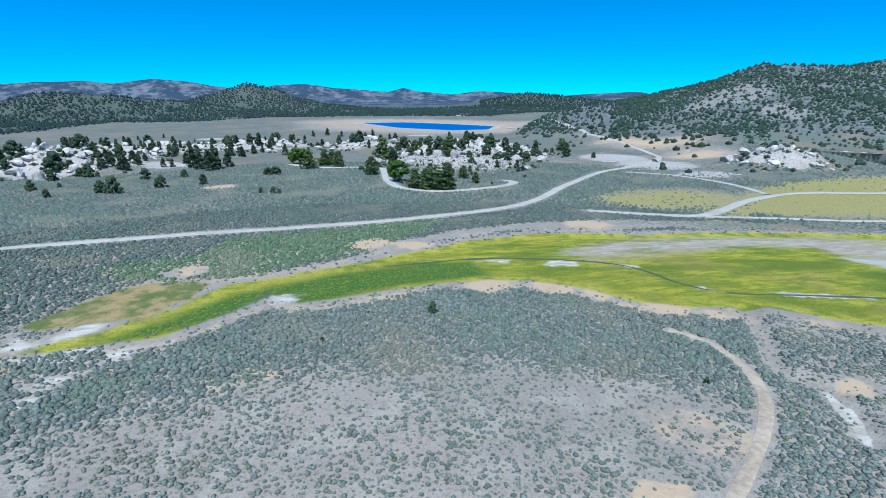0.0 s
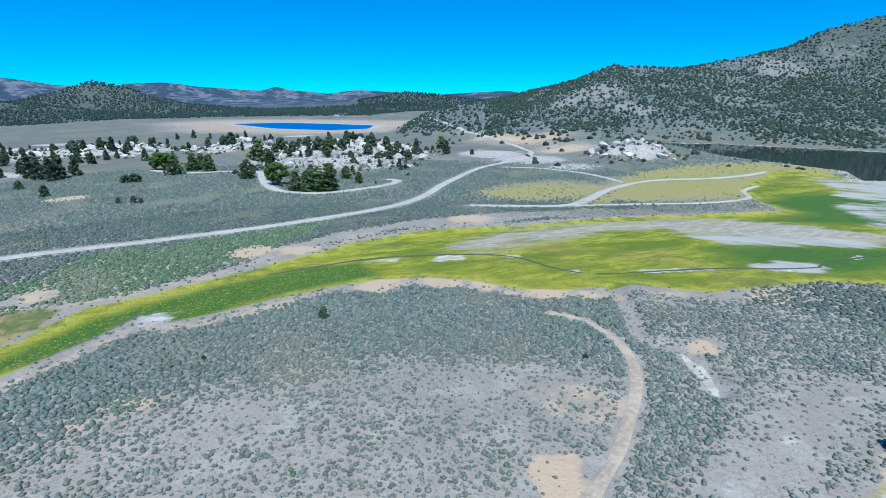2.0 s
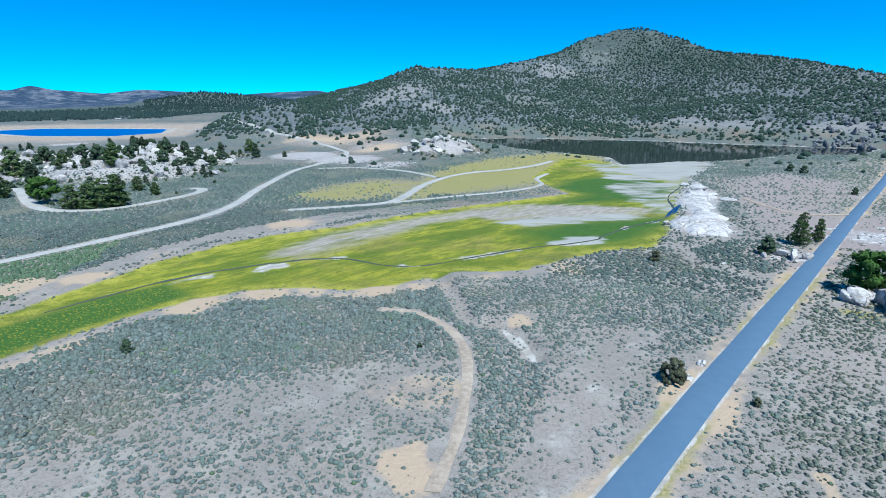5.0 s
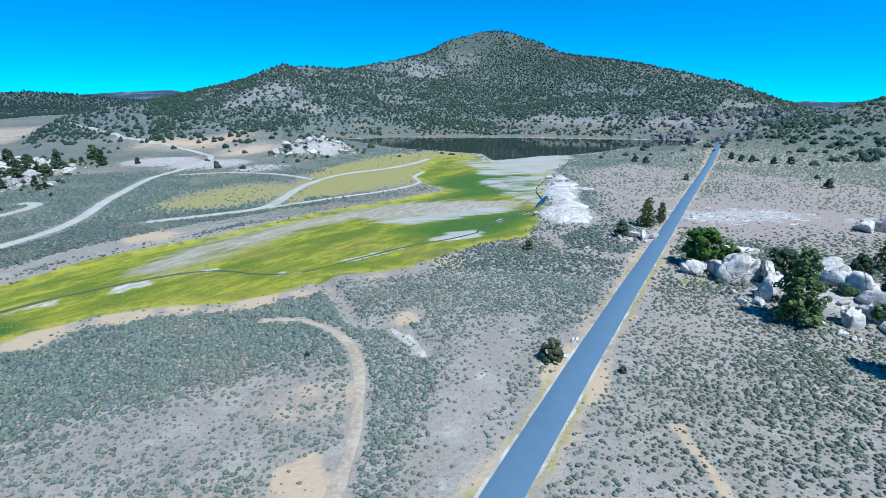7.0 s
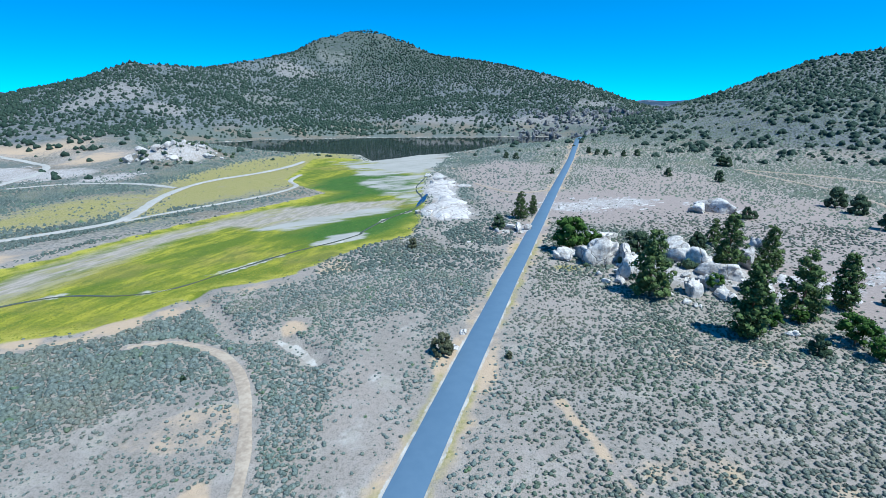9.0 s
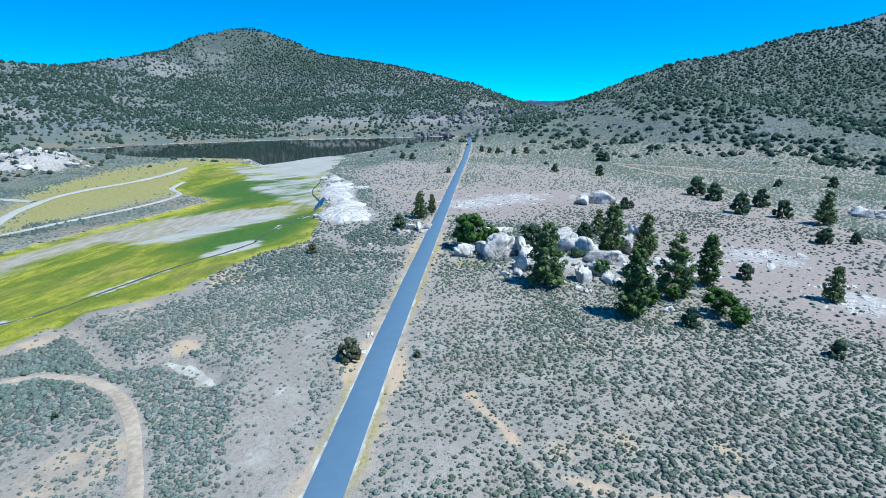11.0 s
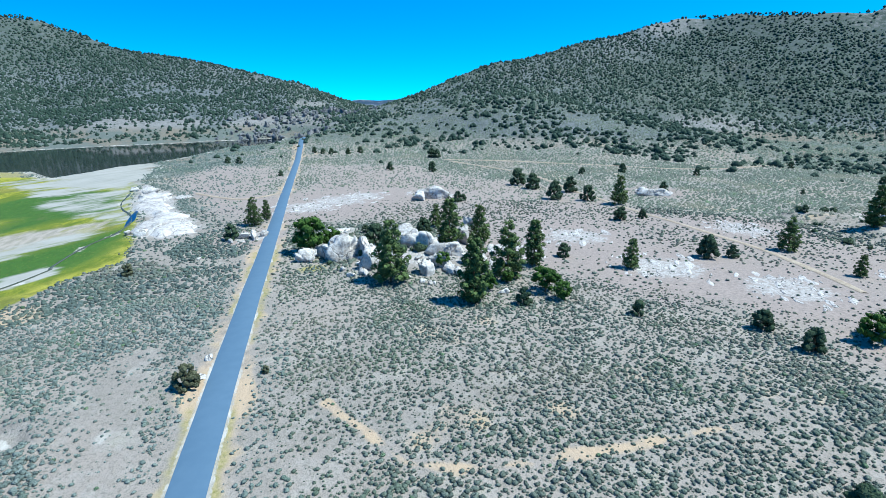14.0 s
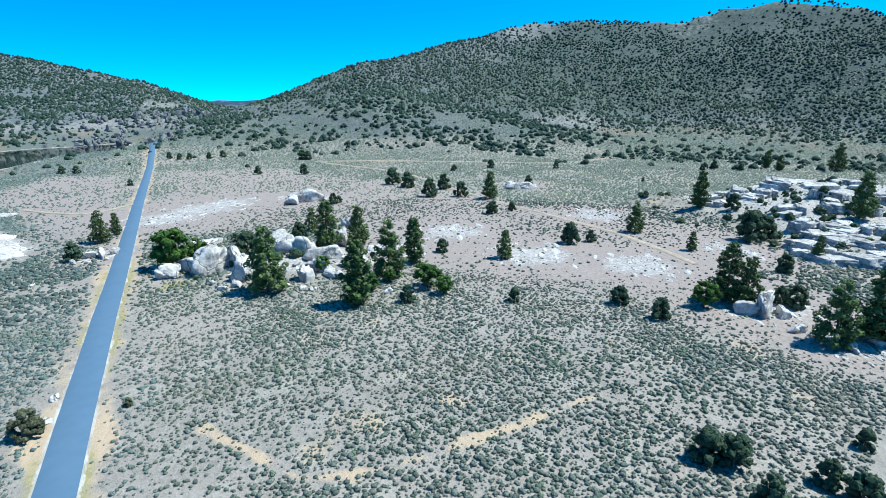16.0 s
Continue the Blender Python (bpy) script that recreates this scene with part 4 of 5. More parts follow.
def sagebrush(near, far, gap, rings, sides, sprigs, low, high, a1=94.0):
    x, y = rows_of(near, far, gap, -102.0, a1)
    cover = sage_cover(x, y)
    keep = rng.uniform(size=len(x)) < cover
    x, y, cover = x[keep], y[keep], cover[keep]
    gen = np.random.default_rng(11)
    shapes = [sage_shape(gen, rings, sides, sprigs) for _ in range(16)]
    size = (low + (high - low) * rng.uniform(size=len(x)) ** 1.5) * (0.5 + 0.35 * fractal(x, y, 15, 93) + 0.42 * cover)
    # taller brush along the brow of the knoll
    r, a = np.hypot(x, y), np.degrees(np.arctan2(-x, y))
    size = size * (1 + 0.32 * smooth(8, 16, a) * smooth(72, 92, r) * smooth(132, 116, r))
    z, turn = drops(x, y), rng.uniform(0, 6.28, len(x))
    green = (inside(x, y, GREEN_BELT) + 26 * (fractal(x, y, 22, 95) - 0.5) > 0) | (rng.uniform(size=len(x)) < 0.012)
    plain_side = ~green & (np.degrees(np.arctan2(-x, y)) + 14 * (fractal(x, y, 30, 97) - 0.5) < -22)
    for here, mat, label in ((~green & ~plain_side, M_SAGE if near < 130 else M_SAGE_FAR, "low grey-green sagebrush scattered over dry soil"), (plain_side, M_SAGE_OLIVE, "olive-grey sagebrush spread over the open plain"), (green, M_SAGE_GREEN, "fresh green brush among the sagebrush")):
        if here.sum() > 20:
            scatter("sagebrush", shapes, x[here], y[here], z[here], size[here], turn[here], mat, label, "shrubs", -0.03)


sagebrush(0.5, 40, 1.5, LOW, 5, 0, 0.5, 1.1)
sagebrush(40, 76, 0.60, ROUND, 5, 9, 0.24, 0.90)
sagebrush(76, 130, 0.72, LOW, 5, 6, 0.34, 1.0)
sagebrush(130, 240, 1.08, LOW, 5, 2, 0.6, 1.5)
sagebrush(240, 430, 1.9, POINT, 5, 0, 1.0, 2.1)
sagebrush(430, 620, 3.0, POINT, 5, 0, 1.5, 2.9, 18.0)
sagebrush(620, 880, 4.2, POINT, 5, 0, 1.8, 3.2, -26.0)


def meadow_tufts():
    x, y = spots(70, 145, 0.75, -25, 94)
    wet = inside(x, y, MEADOW)
    keep = (wet > 1) & (inside(x, y, GRAVEL_BAR) < -1) & (inside(x, y, GREEN_RUN) < 0) & (along(x, y, CREEK)[0] > 2)
    for sand in (SAND_A, SAND_B, SAND_C, SAND_D, SAND_E, MUD_RUN, MUD_STREAK):
        keep &= inside(x, y, sand) < -1
    x, y = x[keep], y[keep]
    gen = np.random.default_rng(5)
    shapes = [dome(gen, 4, [(0.0, 0.6), (0.3, 0)], 0.4) for _ in range(8)]
    scatter("meadow_grass", shapes, x, y, drops(x, y), rng.uniform(0.15, 0.42, len(x)), rng.uniform(0, 6.28, len(x)), M_GRASS,
            "yellow-green tufts of meadow grass in flower", "grass", 0.02)


meadow_tufts()


# ---- woods on the hills ----
def hill_woods():
    gen = np.random.default_rng(19)
    near_shapes = [join([(v * w + o, f) for (v, f), w, o in zip([dome(gen, 6, [(0.02, 0.36), (0.3, 0.52), (0.66, 0.36), (0.9, 0)], 0.28) for _ in range(3)], (0.95, 0.72, 0.66), (np.zeros(3), np.array([0.3, 0.1, 0.0]), np.array([-0.2, 0.28, 0.0])))]) for _ in range(8)]
    shapes = [dome(gen, 4, [(0.0, 0.38), (0.36, 0.52), (0.95, 0)], 0.28) for _ in range(12)]
    firs = [dome(gen, 4, [(0.0, 0.36), (0.3, 0.42), (1.0, 0)], 0.25) for _ in range(8)]
    for near, far, gap, a0, a1, low, high in (
            (380, 620, 6.6, -102, 26, 2.4, 6.4), (620, 1330, 4.5, -102, 30, 2.5, 5.6), (850, 1600, 10.0, 38, 94, 5, 9), (1600, 2300, 11.0, 31, 94, 6, 11),
            (1500, 2700, 12.5, 24, 44, 7, 12), (560, 950, 9.0, 26, 40, 4, 7)):
        x, y = rows_of(near, far, gap, a0, a1)
        z = drops(x, y)
        r, a = np.hypot(x, y), np.degrees(np.arctan2(-x, y))
        up = z - base_height(x, y)
        thick = smooth(2, 16, up) * (0.62 + 0.50 * smooth(0.36, 0.60, fractal(x, y, 170, 51))) + 0.05 * smooth(380, 430, r)
        # woods down to the far shore of the reservoir
        thick = np.maximum(thick, 0.9 * smooth(575, 610, r) * smooth(28, 22, a) * smooth(-29, -24, a) * smooth(14, 30, -inside(x, y, LAKE)))
        # the open foot of the eastern slope, and the belt of junipers below it
        east = smooth(-34, -42, a)
        thick = thick * (1 - 0.85 * east * smooth(-78, -64, a) * smooth(34, 16, up + 16 * (fractal(x, y, 60, 53) - 0.5)))
        thick = thick + 0.95 * smooth(425, 450, r) * smooth(545, 490, r) * smooth(-33, -39, a) * smooth(0.40, 0.54, fractal(x, y, 26, 59))
        low_edge = np.interp(a, [-100, -84, -66, -52, -40], [6, 8, 18, 26, 34])
        thick = thick + 0.75 * smooth(-40, -50, a) * smooth(-8, 8, up - low_edge + 24 * (fractal(x, y, 90, 56) - 0.5)) * smooth(170, 125, up + 40 * (fractal(x, y, 120, 54) - 0.5))
        thick = thick * (0.34 + 0.86 * smooth(0.34, 0.58, 0.6 * fractal(x, y, 34, 55) + 0.4 * fractal(x, y, 120, 50)))
        for mx, my, size in SCREE:
            thick = thick * (1 - 0.64 * smooth(1.25, 0.45, np.hypot(x - mx, y - my) / size + 0.9 * (fractal(x, y, size * 0.6, 58) - 0.5)))
        thick = thick * smooth(3, 10, -inside(x, y, LAKE)) * (1 - 0.35 * smooth(125, 160, up))
        if a0 in (31, 38):
            thick = (0.25 + 0.75 * smooth(0.3, 0.5, fractal(x, y, 60, 57))) * smooth(-25, 45, r - forest_edge(x, y))
        elif far > 2000:
            thick = np.maximum(thick * smooth(4, 10, up), 0.85 * smooth(6, 14, up))
        keep = rng.uniform(size=len(x)) < thick
        x, y, z = x[keep], y[keep], z[keep]
        west = a0 in (38, 31, 24)
        size = low + (high - low) * rng.uniform(size=len(x)) ** 1.6
        scatter("hillside_junipers", near_shapes if near == 380 else firs if west else shapes, x, y, z, size, rng.uniform(0, 6.28, len(x)), M_FIR_HAZED if west else M_WOODS,
                "dark green junipers dotted over the stony hillside", "trees", -0.3 if near == 380 else -0.8, rng.uniform(0.72, 1.05, len(x)))


hill_woods()


# ---- trees ----
def trunk_mesh(tall, thick, limbs, seed, reach):
    gen = random.Random(seed)
    bm = bmesh.new()

    def tube(points, radii, sides):
        rings = []
        for p, r in zip(points, radii):
            rings.append([bm.verts.new((p[0] + r * math.cos(6.2832 * k / sides), p[1] + r * math.sin(6.2832 * k / sides), p[2])) for k in range(sides)])
        for a, b in zip(rings, rings[1:]):
            for k in range(sides):
                bm.faces.new((a[k], a[(k + 1) % sides], b[(k + 1) % sides], b[k]))
        bm.faces.new(rings[-1])

    lean = gen.uniform(-0.02, 0.02)
    spine = [(lean * tall * s * s, 0.01 * tall * math.sin(3 * s), tall * s - 0.3 * (s == 0)) for s in (0, 0.03, 0.2, 0.4, 0.6, 0.8, 0.97)]
    tube(spine, [thick * w for w in (1.35, 1.05, 0.9, 0.7, 0.5, 0.3, 0.06)], 8)
    for k in range(limbs):
        s = 0.15 + 0.75 * k / limbs
        a, out = k * 2.4 + gen.uniform(-0.4, 0.4), reach(s) * gen.uniform(0.6, 0.9)
        x0, y0, z0 = lean * tall * s * s, 0.01 * tall * math.sin(3 * s), tall * s
        pts = [(x0 + math.cos(a) * out * q, y0 + math.sin(a) * out * q, z0 + out * q * 0.25) for q in (0, 0.5, 1.0)]
        tube(pts, [thick * 0.28, thick * 0.18, thick * 0.06], 5)
    return bm


def crown_points(kind, seed):
    """Clumps of needles or leaves, 1 unit tall."""
    gen = np.random.default_rng(seed)
    out = []
    if kind == "pine":
        wide = gen.uniform(0.26, 0.33)
        for s in np.arange(0.10, 1.0, 0.054):
            ring = wide * (0.55 + 0.45 * math.sin(min(1, s / 0.35) * 1.57)) * (1.12 - s) ** 0.72 * gen.uniform(0.75, 1.2)
            n = max(3, int(10 * ring / wide + 1))
            a0 = gen.uniform(0, 6.28)
            for k in range(n):
                if gen.uniform() < 0.10:
                    continue
                a, d = a0 + 6.28 * k / n + gen.uniform(-0.3, 0.3), ring * gen.uniform(0.35, 1.0)
                c = np.array([math.cos(a) * d, math.sin(a) * d, s + gen.uniform(-0.03, 0.03)])
                size = 0.05 + 0.045 * gen.uniform() * (1.2 - s)
                out.append(spray(gen, 34, 0.017, size, 0.75, -1.0) + c)
                out.append(lump(gen, size * 0.8, 0.7)[::2] + c)
        out.append(spray(gen, 26, 0.016, 0.035, 1.8, -1) + np.array([0, 0, 0.97]))
    elif kind == "juniper":
        fat = gen.uniform(0.40, 0.52)
        for _ in range(46):
            s = gen.uniform(0.06, 0.95) ** 0.9
            ring = fat * (1 - s**2.2) ** 0.62 * (0.75 + 0.25 * min(1, s / 0.2))
            a, d = gen.uniform(0, 6.28), ring * gen.uniform(0.45, 0.9)
            c = np.array([math.cos(a) * d, math.sin(a) * d, s * 0.9])
            size = gen.uniform(0.09, 0.16)
            out.append(spray(gen, 30, 0.026, size, 1.0, -1.0) + c)
            out.append(lump(gen, size * 0.85, 1.0) + c)
    elif kind == "cone":
        fat = gen.uniform(0.24, 0.3)
        for _ in range(50):
            s = gen.uniform(0.05, 0.97)
            ring = fat * (1.02 - s) ** 0.62 * (0.8 + 0.2 * min(1, s / 0.2))
            a, d = gen.uniform(0, 6.28), ring * gen.uniform(0.4, 0.95)
            size = gen.uniform(0.06, 0.11)
            c = np.array([math.cos(a) * d, math.sin(a) * d, s * 0.95])
            out.append(spray(gen, 13, 0.032, size, 1.1, -1.0) + c)
            out.append(lump(gen, size * 0.75, 1.1)[::2] + c)
    else:
        for _ in range(52):
            v = gen.normal(size=3)
            v /= np.linalg.norm(v)
            c = np.array([0, 0, 0.50]) + v * np.array([0.42, 0.42, 0.40]) * gen.uniform(0.55, 1.0)
            c[2] = max(c[2], 0.10)
            size = gen.uniform(0.09, 0.15)
            out.append(spray(gen, 26, 0.03, size, 0.85, -1.0) + c)
            out.append(lump(gen, size * 0.7, 0.8) + c)
    return np.concatenate(out)


def make_tree(name, kind, mat, seed, label, category):
    """A tree 1 unit tall: trunk with limbs, and crown."""
    thing = tagged(new(name), label, category)
    thick = {"pine": 0.019, "juniper": 0.04, "cone": 0.026, "broad": 0.03}[kind]
    tall = {"pine": 0.97, "juniper": 0.7, "cone": 0.85, "broad": 0.6}[kind]
    part("trunk", trunk_mesh(tall, thick, 12 if kind == "pine" else 7, seed, lambda s: (0.2 if kind == "pine" else 0.3) * (1.05 - s)), M_BARK, thing, "brown bark")
    crown = loose("crown", crown_points(kind, seed), mat)
    crown.parent = thing
    return thing


STOCK = {}


def plant(kind, rows, label, group, wide=1.0):
    """Trees at x, y with a height, from a stock of four shapes of each kind."""
    name, mat, category = {
        "pine": ("pine_tree", M_PINE, "pine tree"), "juniper": ("juniper_tree", M_JUNIPER, "juniper tree"),
        "cone": ("juniper_tree", M_JUNIPER, "juniper tree"), "broad": ("broadleaf_tree", M_OAK, "tree"),
        "bush": ("round_bush", M_JUNIPER, "bush"), "twiggy": ("lone_bush", M_BUSH, "bush")}[kind]
    shape = "juniper" if kind in ("bush", "twiggy") else kind
    for n, (x, y, tall) in enumerate(rows):
        key = (name, shape, n % 4)
        m = Matrix.Translation((x, y, drop(x, y) - 0.05)) @ Matrix.Rotation(rng.uniform(0, 6.28), 4, "Z") @ Matrix.Diagonal((tall * wide, tall * wide, tall, 1))
        if key not in STOCK:
            STOCK[key] = make_tree(name, shape, mat, 100 + 10 * len(STOCK) + n, label, category)
            tree = STOCK[key]
            tree.matrix_basis = m
        else:
            ob = STOCK[key]
            keep = ob.scale.copy()
            ob.scale = (1, 1, 1)
            tree = copy_thing(ob, m)
            ob.scale = keep
        tagged(tree, label, category, group)


PINES_PLAIN = [(71.2, 97.6, 16.0), (77.3, 74.5, 15.5), (100.7, 107.8, 14.7), (116.9, 110.7, 12.5), (95.8, 80.4, 14.8),
    (109.3, 82.5, 13.1), (127.3, 63.2, 8.5), (213.5, 115.2, 13.6), (182.7, 40.1, 10.7), (234.9, 27.2, 15.3), (127.1,
    6.2, 14.0), (125.8, 2.2, 11.5), (113.4, -13.4, 12.9), (180.4, -12.7, 7.6), (167.9, 19.5, 6.2), (228.6, -25.4,
    16.8), (444.4, -31.0, 19.0), (434.5, 10.3, 13.1), (423.5, 2.2, 11.5), (120.6, 136.3, 8.6), (72.7, 185.2, 10.8),
    (80.9, 192.7, 8.0), (119.4, -20.7, 16.9)]
JUNIPERS_PLAIN = [(89.0, 129.4, 7.6), (96.3, 145.9, 3.4), (109.6, 130.5, 6.9), (162.8, 168.5, 5.7), (166.1, 168.2,
    3.7), (122.9, 82.0, 4.6), (153.9, 53.4, 7.8), (159.9, 48.5, 4.4), (98.1, 45.9, 3.6), (110.1, 25.8, 5.0), (106.8,
    16.4, 5.3), (84.3, 65.7, 4.5), (224.5, 183.8, 10.0), (220.5, 169.7, 9.3), (202.5, 142.7, 10.1), (226.8, 150.5,
    9.1), (210.3, 129.5, 7.8), (182.2, 97.1, 6.2), (191.9, 92.8, 4.4), (159.7, -4.8, 5.8), (194.6, 5.6, 11.0), (200.5,
    1.8, 9.0), (131.5, -4.4, 4.9), (131.6, -7.3, 6.0), (232.4, 14.5, 6.8), (262.9, -2.5, 3.4)]
JUNIPERS_PLAIN_FAR = [(251.9, -15.1, 5.6), (395.5, 45.6, 6.2), (409.4, 24.4, 5.8), (405.4, 40.8, 7.1), (432.9, 103.5,
    5.4), (247.3, 51.2, 3.4), (318.5, 68.6, 2.7), (262.9, 117.7, 6.0), (342.2, 132.8, 5.1), (289.3, 183.7, 4.9),
    (314.7, 169.5, 7.0), (211.3, 286.2, 6.3), (230.3, 263.8, 7.4), (271.5, 311.7, 8.6), (274.3, 308.3, 7.8), (143.9,
    313.4, 4.2), (147.9, 392.2, 5.6), (142.6, 400.6, 5.6), (244.5, 373.1, 6.2), (233.8, 375.6, 5.7), (215.5, 399.3,
    5.6), (218.7, 390.7, 5.2), (223.0, 384.8, 5.6), (58.0, 168.9, 6.2), (62.8, 2.1, 4.8), (63.5, -0.8, 5.0), (66.0,
    -10.5, 4.1), (58.1, -4.9, 4.6), (77.6, -14.9, 3.0), (64.6, -13.5, 4.8)]
OAKS_PLAIN = [(69.2, 135.4, 10.1), (75.8, 134.4, 6.3), (94.2, 67.2, 6.1), (93.2, 61.6, 4.4), (119.5, 9.7, 5.5), (85.7,
    77.4, 3.6), (86.2, 95.0, 3.8), (92.5, 77.7, 3.3)]
LONE_BUSHES = [(17.5, 79.1, 4.5), (23.9, 150.3, 3.8), (28.6, 75.0, 1.6)]
LONE_BUSH_WEST = [(-76.2, 65.7, 2.8), (-25.3, 80.1, 1.2), (-79.7, 41.1, 1.2)]
PINES_CAMP = [(-347.6, 180.0, 11.6), (-342.0, 201.5, 10.6), (-286.9, 193.8, 10.6), (-353.7, 250.8, 16.3), (-391.2,
    315.8, 11.9), (-286.7, 264.4, 13.0), (-307.9, 437.8, 11.2), (-221.8, 178.7, 9.5), (-209.8, 183.8, 11.8), (-206.4,
    188.4, 13.1), (-214.8, 181.1, 10.0), (-356.8, 197.8, 10.8), (-363.9, 208.4, 9.8), (-211.7, 216.8, 6.1), (-233.9,
    228.1, 7.2), (-321.2, 348.8, 7.6), (-311.4, 329.4, 5.8)]
BROAD_CAMP = [(-247.3, 186.1, 15.0), (-267.7, 197.0, 9.5), (-377.0, 187.7, 15.4), (-384.0, 185.4, 12.4), (-386.5,
    196.5, 11.8)]
JUNIPERS_WEST_FRONT = [(-327.3, 50.7, 10.1), (-337.7, 46.5, 7.8), (-339.7, 22.2, 5.3), (-372.4, 18.1, 7.0), (-458.5,
    11.4, 7.5), (-411.6, 31.5, 7.2), (-424.6, 48.7, 7.2), (-414.9, 57.1, 4.5), (-378.3, 78.2, 8.0), (-333.1, 76.1,
    8.2), (-367.6, 99.1, 6.3), (-326.5, 98.0, 7.1), (-263.2, 107.1, 3.3), (-257.9, 111.6, 3.9), (-253.6, 112.8, 3.0),
    (-201.6, 219.8, 2.0), (-231.7, 279.8, 3.6), (-208.9, 259.3, 2.6), (-236.5, 180.8, 3.0), (-375.9, 31.7, 3.3),
    (-432.9, 15.1, 4.7), (-427.2, 24.9, 4.4), (-250.5, 405.4, 5.9), (-278.2, 364.3, 6.8), (-300.9, 402.4, 5.3),
    (-308.0, 345.7, 5.9)]
BUSH_WIDE = [(-340.2, 145.0, 5.4), (-336.5, 148.6, 6.1), (-314.1, 203.5, 3.3), (-315.1, 218.1, 5.0), (-265.1, 294.7,
    6.4), (-265.2, 304.6, 7.0), (-285.6, 344.9, 5.8), (-264.1, 266.0, 4.1)]
JUNIPERS_WEST_BACK = [(-533.2, 73.9, 8.5), (-471.5, 66.8, 9.3), (-441.4, 64.2, 11.6), (-468.1, 72.4, 11.1), (-446.3,
    71.6, 11.1), (-605.8, 104.3, 9.4), (-438.9, 75.9, 11.4), (-444.9, 79.7, 8.7), (-436.1, 79.9, 7.0), (-576.2, 114.1,
    8.1), (-595.3, 123.8, 7.3), (-449.5, 90.2, 8.5), (-478.0, 100.9, 7.8), (-581.4, 131.8, 8.9), (-570.0, 133.9, 8.8),
    (-440.5, 104.7, 7.8), (-439.6, 110.6, 7.4), (-560.7, 146.9, 11.0), (-568.4, 153.5, 7.8), (-561.0, 159.5, 11.2),
    (-453.9, 125.0, 10.0), (-417.6, 119.8, 16.5), (-401.5, 119.7, 15.6), (-388.3, 122.3, 16.1), (-392.3, 128.0, 17.2),
    (-488.2, 158.1, 12.6), (-398.1, 139.2, 14.3)]
JUNIPERS_WEST_RIM = [(-926.3, 92.7, 7.1), (-912.3, 101.1, 7.9), (-838.8, 101.7, 9.5), (-885.3, 117.8, 9.4), (-800.8,
    121.4, 10.0), (-835.9, 154.1, 7.7), (-862.6, 177.2, 6.4), (-782.2, 173.6, 7.4), (-910.7, 223.2, 7.0), (-749.4,
    221.1, 5.2), (-575.1, 185.9, 5.9), (-497.6, 177.9, 11.0), (-477.2, 180.8, 10.2), (-494.5, 198.6, 9.1), (-495.9,
    207.8, 7.1), (-461.5, 214.9, 10.5), (-714.7, 281.0, 7.6), (-721.0, 308.1, 6.3), (-688.4, 335.3, 9.4), (-651.8,
    333.8, 9.0), (-745.0, 396.6, 10.4), (-753.4, 426.5, 12.5), (-711.2, 427.2, 8.6), (-712.2, 459.2, 8.9), (-697.6,
    476.4, 10.6), (-609.4, 445.3, 8.0), (-417.8, 345.1, 7.0), (-493.2, 435.3, 8.4), (-305.9, 261.1, 10.0), (-355.3,
    338.6, 4.2), (-309.1, 307.7, 4.7)]
BOULDERS_PINES = [(75.0, 123.7, 8.0, 7.4), (71.1, 128.1, 7.0, 4.0), (74.1, 109.6, 5.2, 6.9), (91.3, 111.6, 7.7, 5.1),
    (80.8, 95.5, 3.7, 5.4), (85.4, 96.2, 3.5, 3.2), (111.3, 112.4, 5.7, 6.1), (94.4, 102.5, 6.9, 4.4), (105.5, 134.1,
    8.2, 3.4), (133.5, 131.3, 5.5, 4.6), (78.7, 120.1, 4.6, 5.3), (64.9, 129.6, 5.3, 3.6), (86.2, 91.0, 4.3, 2.3),
    (89.5, 82.5, 3.7, 2.3), (109.4, 96.3, 3.4, 2.4), (86.5, 148.8, 8.9, 2.9), (66.0, 107.7, 1.9, 1.1), (86.2, 78.7,
    1.4, 1.2), (86.6, 73.7, 1.9, 1.2), (95.0, 92.4, 5.5, 4.6)]
BOULDERS_EAST = [(260.8, 18.2, 16.3, 9.2), (269.8, -4.7, 27.4, 8.5), (261.3, 6.4, 14.9, 7.5), (231.3, -12.2, 20.0,
    6.3), (213.3, -5.7, 12.0, 8.8), (213.4, -14.7, 17.5, 5.8), (202.0, -18.2, 21.9, 5.1), (184.2, -12.1, 18.8, 7.2),
    (189.3, -23.2, 18.6, 7.4), (249.4, 13.1, 14.5, 5.8), (256.9, -18.5, 11.5, 8.7), (212.1, 4.2, 9.4, 4.9), (238.2,
    -22.7, 14.7, 6.3), (211.8, -27.3, 14.8, 6.3), (237.0, 22.1, 9.5, 4.3), (373.6, -8.3, 30.7, 6.1), (311.1, -23.0,
    19.2, 6.0), (291.9, -35.4, 15.1, 6.0)]
BOULDERS_PLAIN = [(125.2, -1.4, 7.5, 5.7), (121.3, 1.6, 4.9, 3.2), (124.7, -5.1, 4.4, 2.4), (116.4, -7.6, 2.9, 1.8),
    (120.0, -19.5, 7.7, 3.3), (160.3, 184.4, 11.7, 6.4), (153.8, 184.8, 7.8, 4.2), (251.4, 117.1, 12.3, 4.3), (250.3,
    121.6, 7.4, 3.7), (61.5, 168.5, 5.7, 3.7), (64.5, 165.5, 4.4, 3.1), (68.3, 166.0, 2.8, 2.4), (56.6, 165.5, 2.3,
    1.6), (19.6, 80.6, 2.2, 0.9), (23.4, 86.5, 1.8, 1.3), (113.8, -15.6, 4.3, 1.7)]
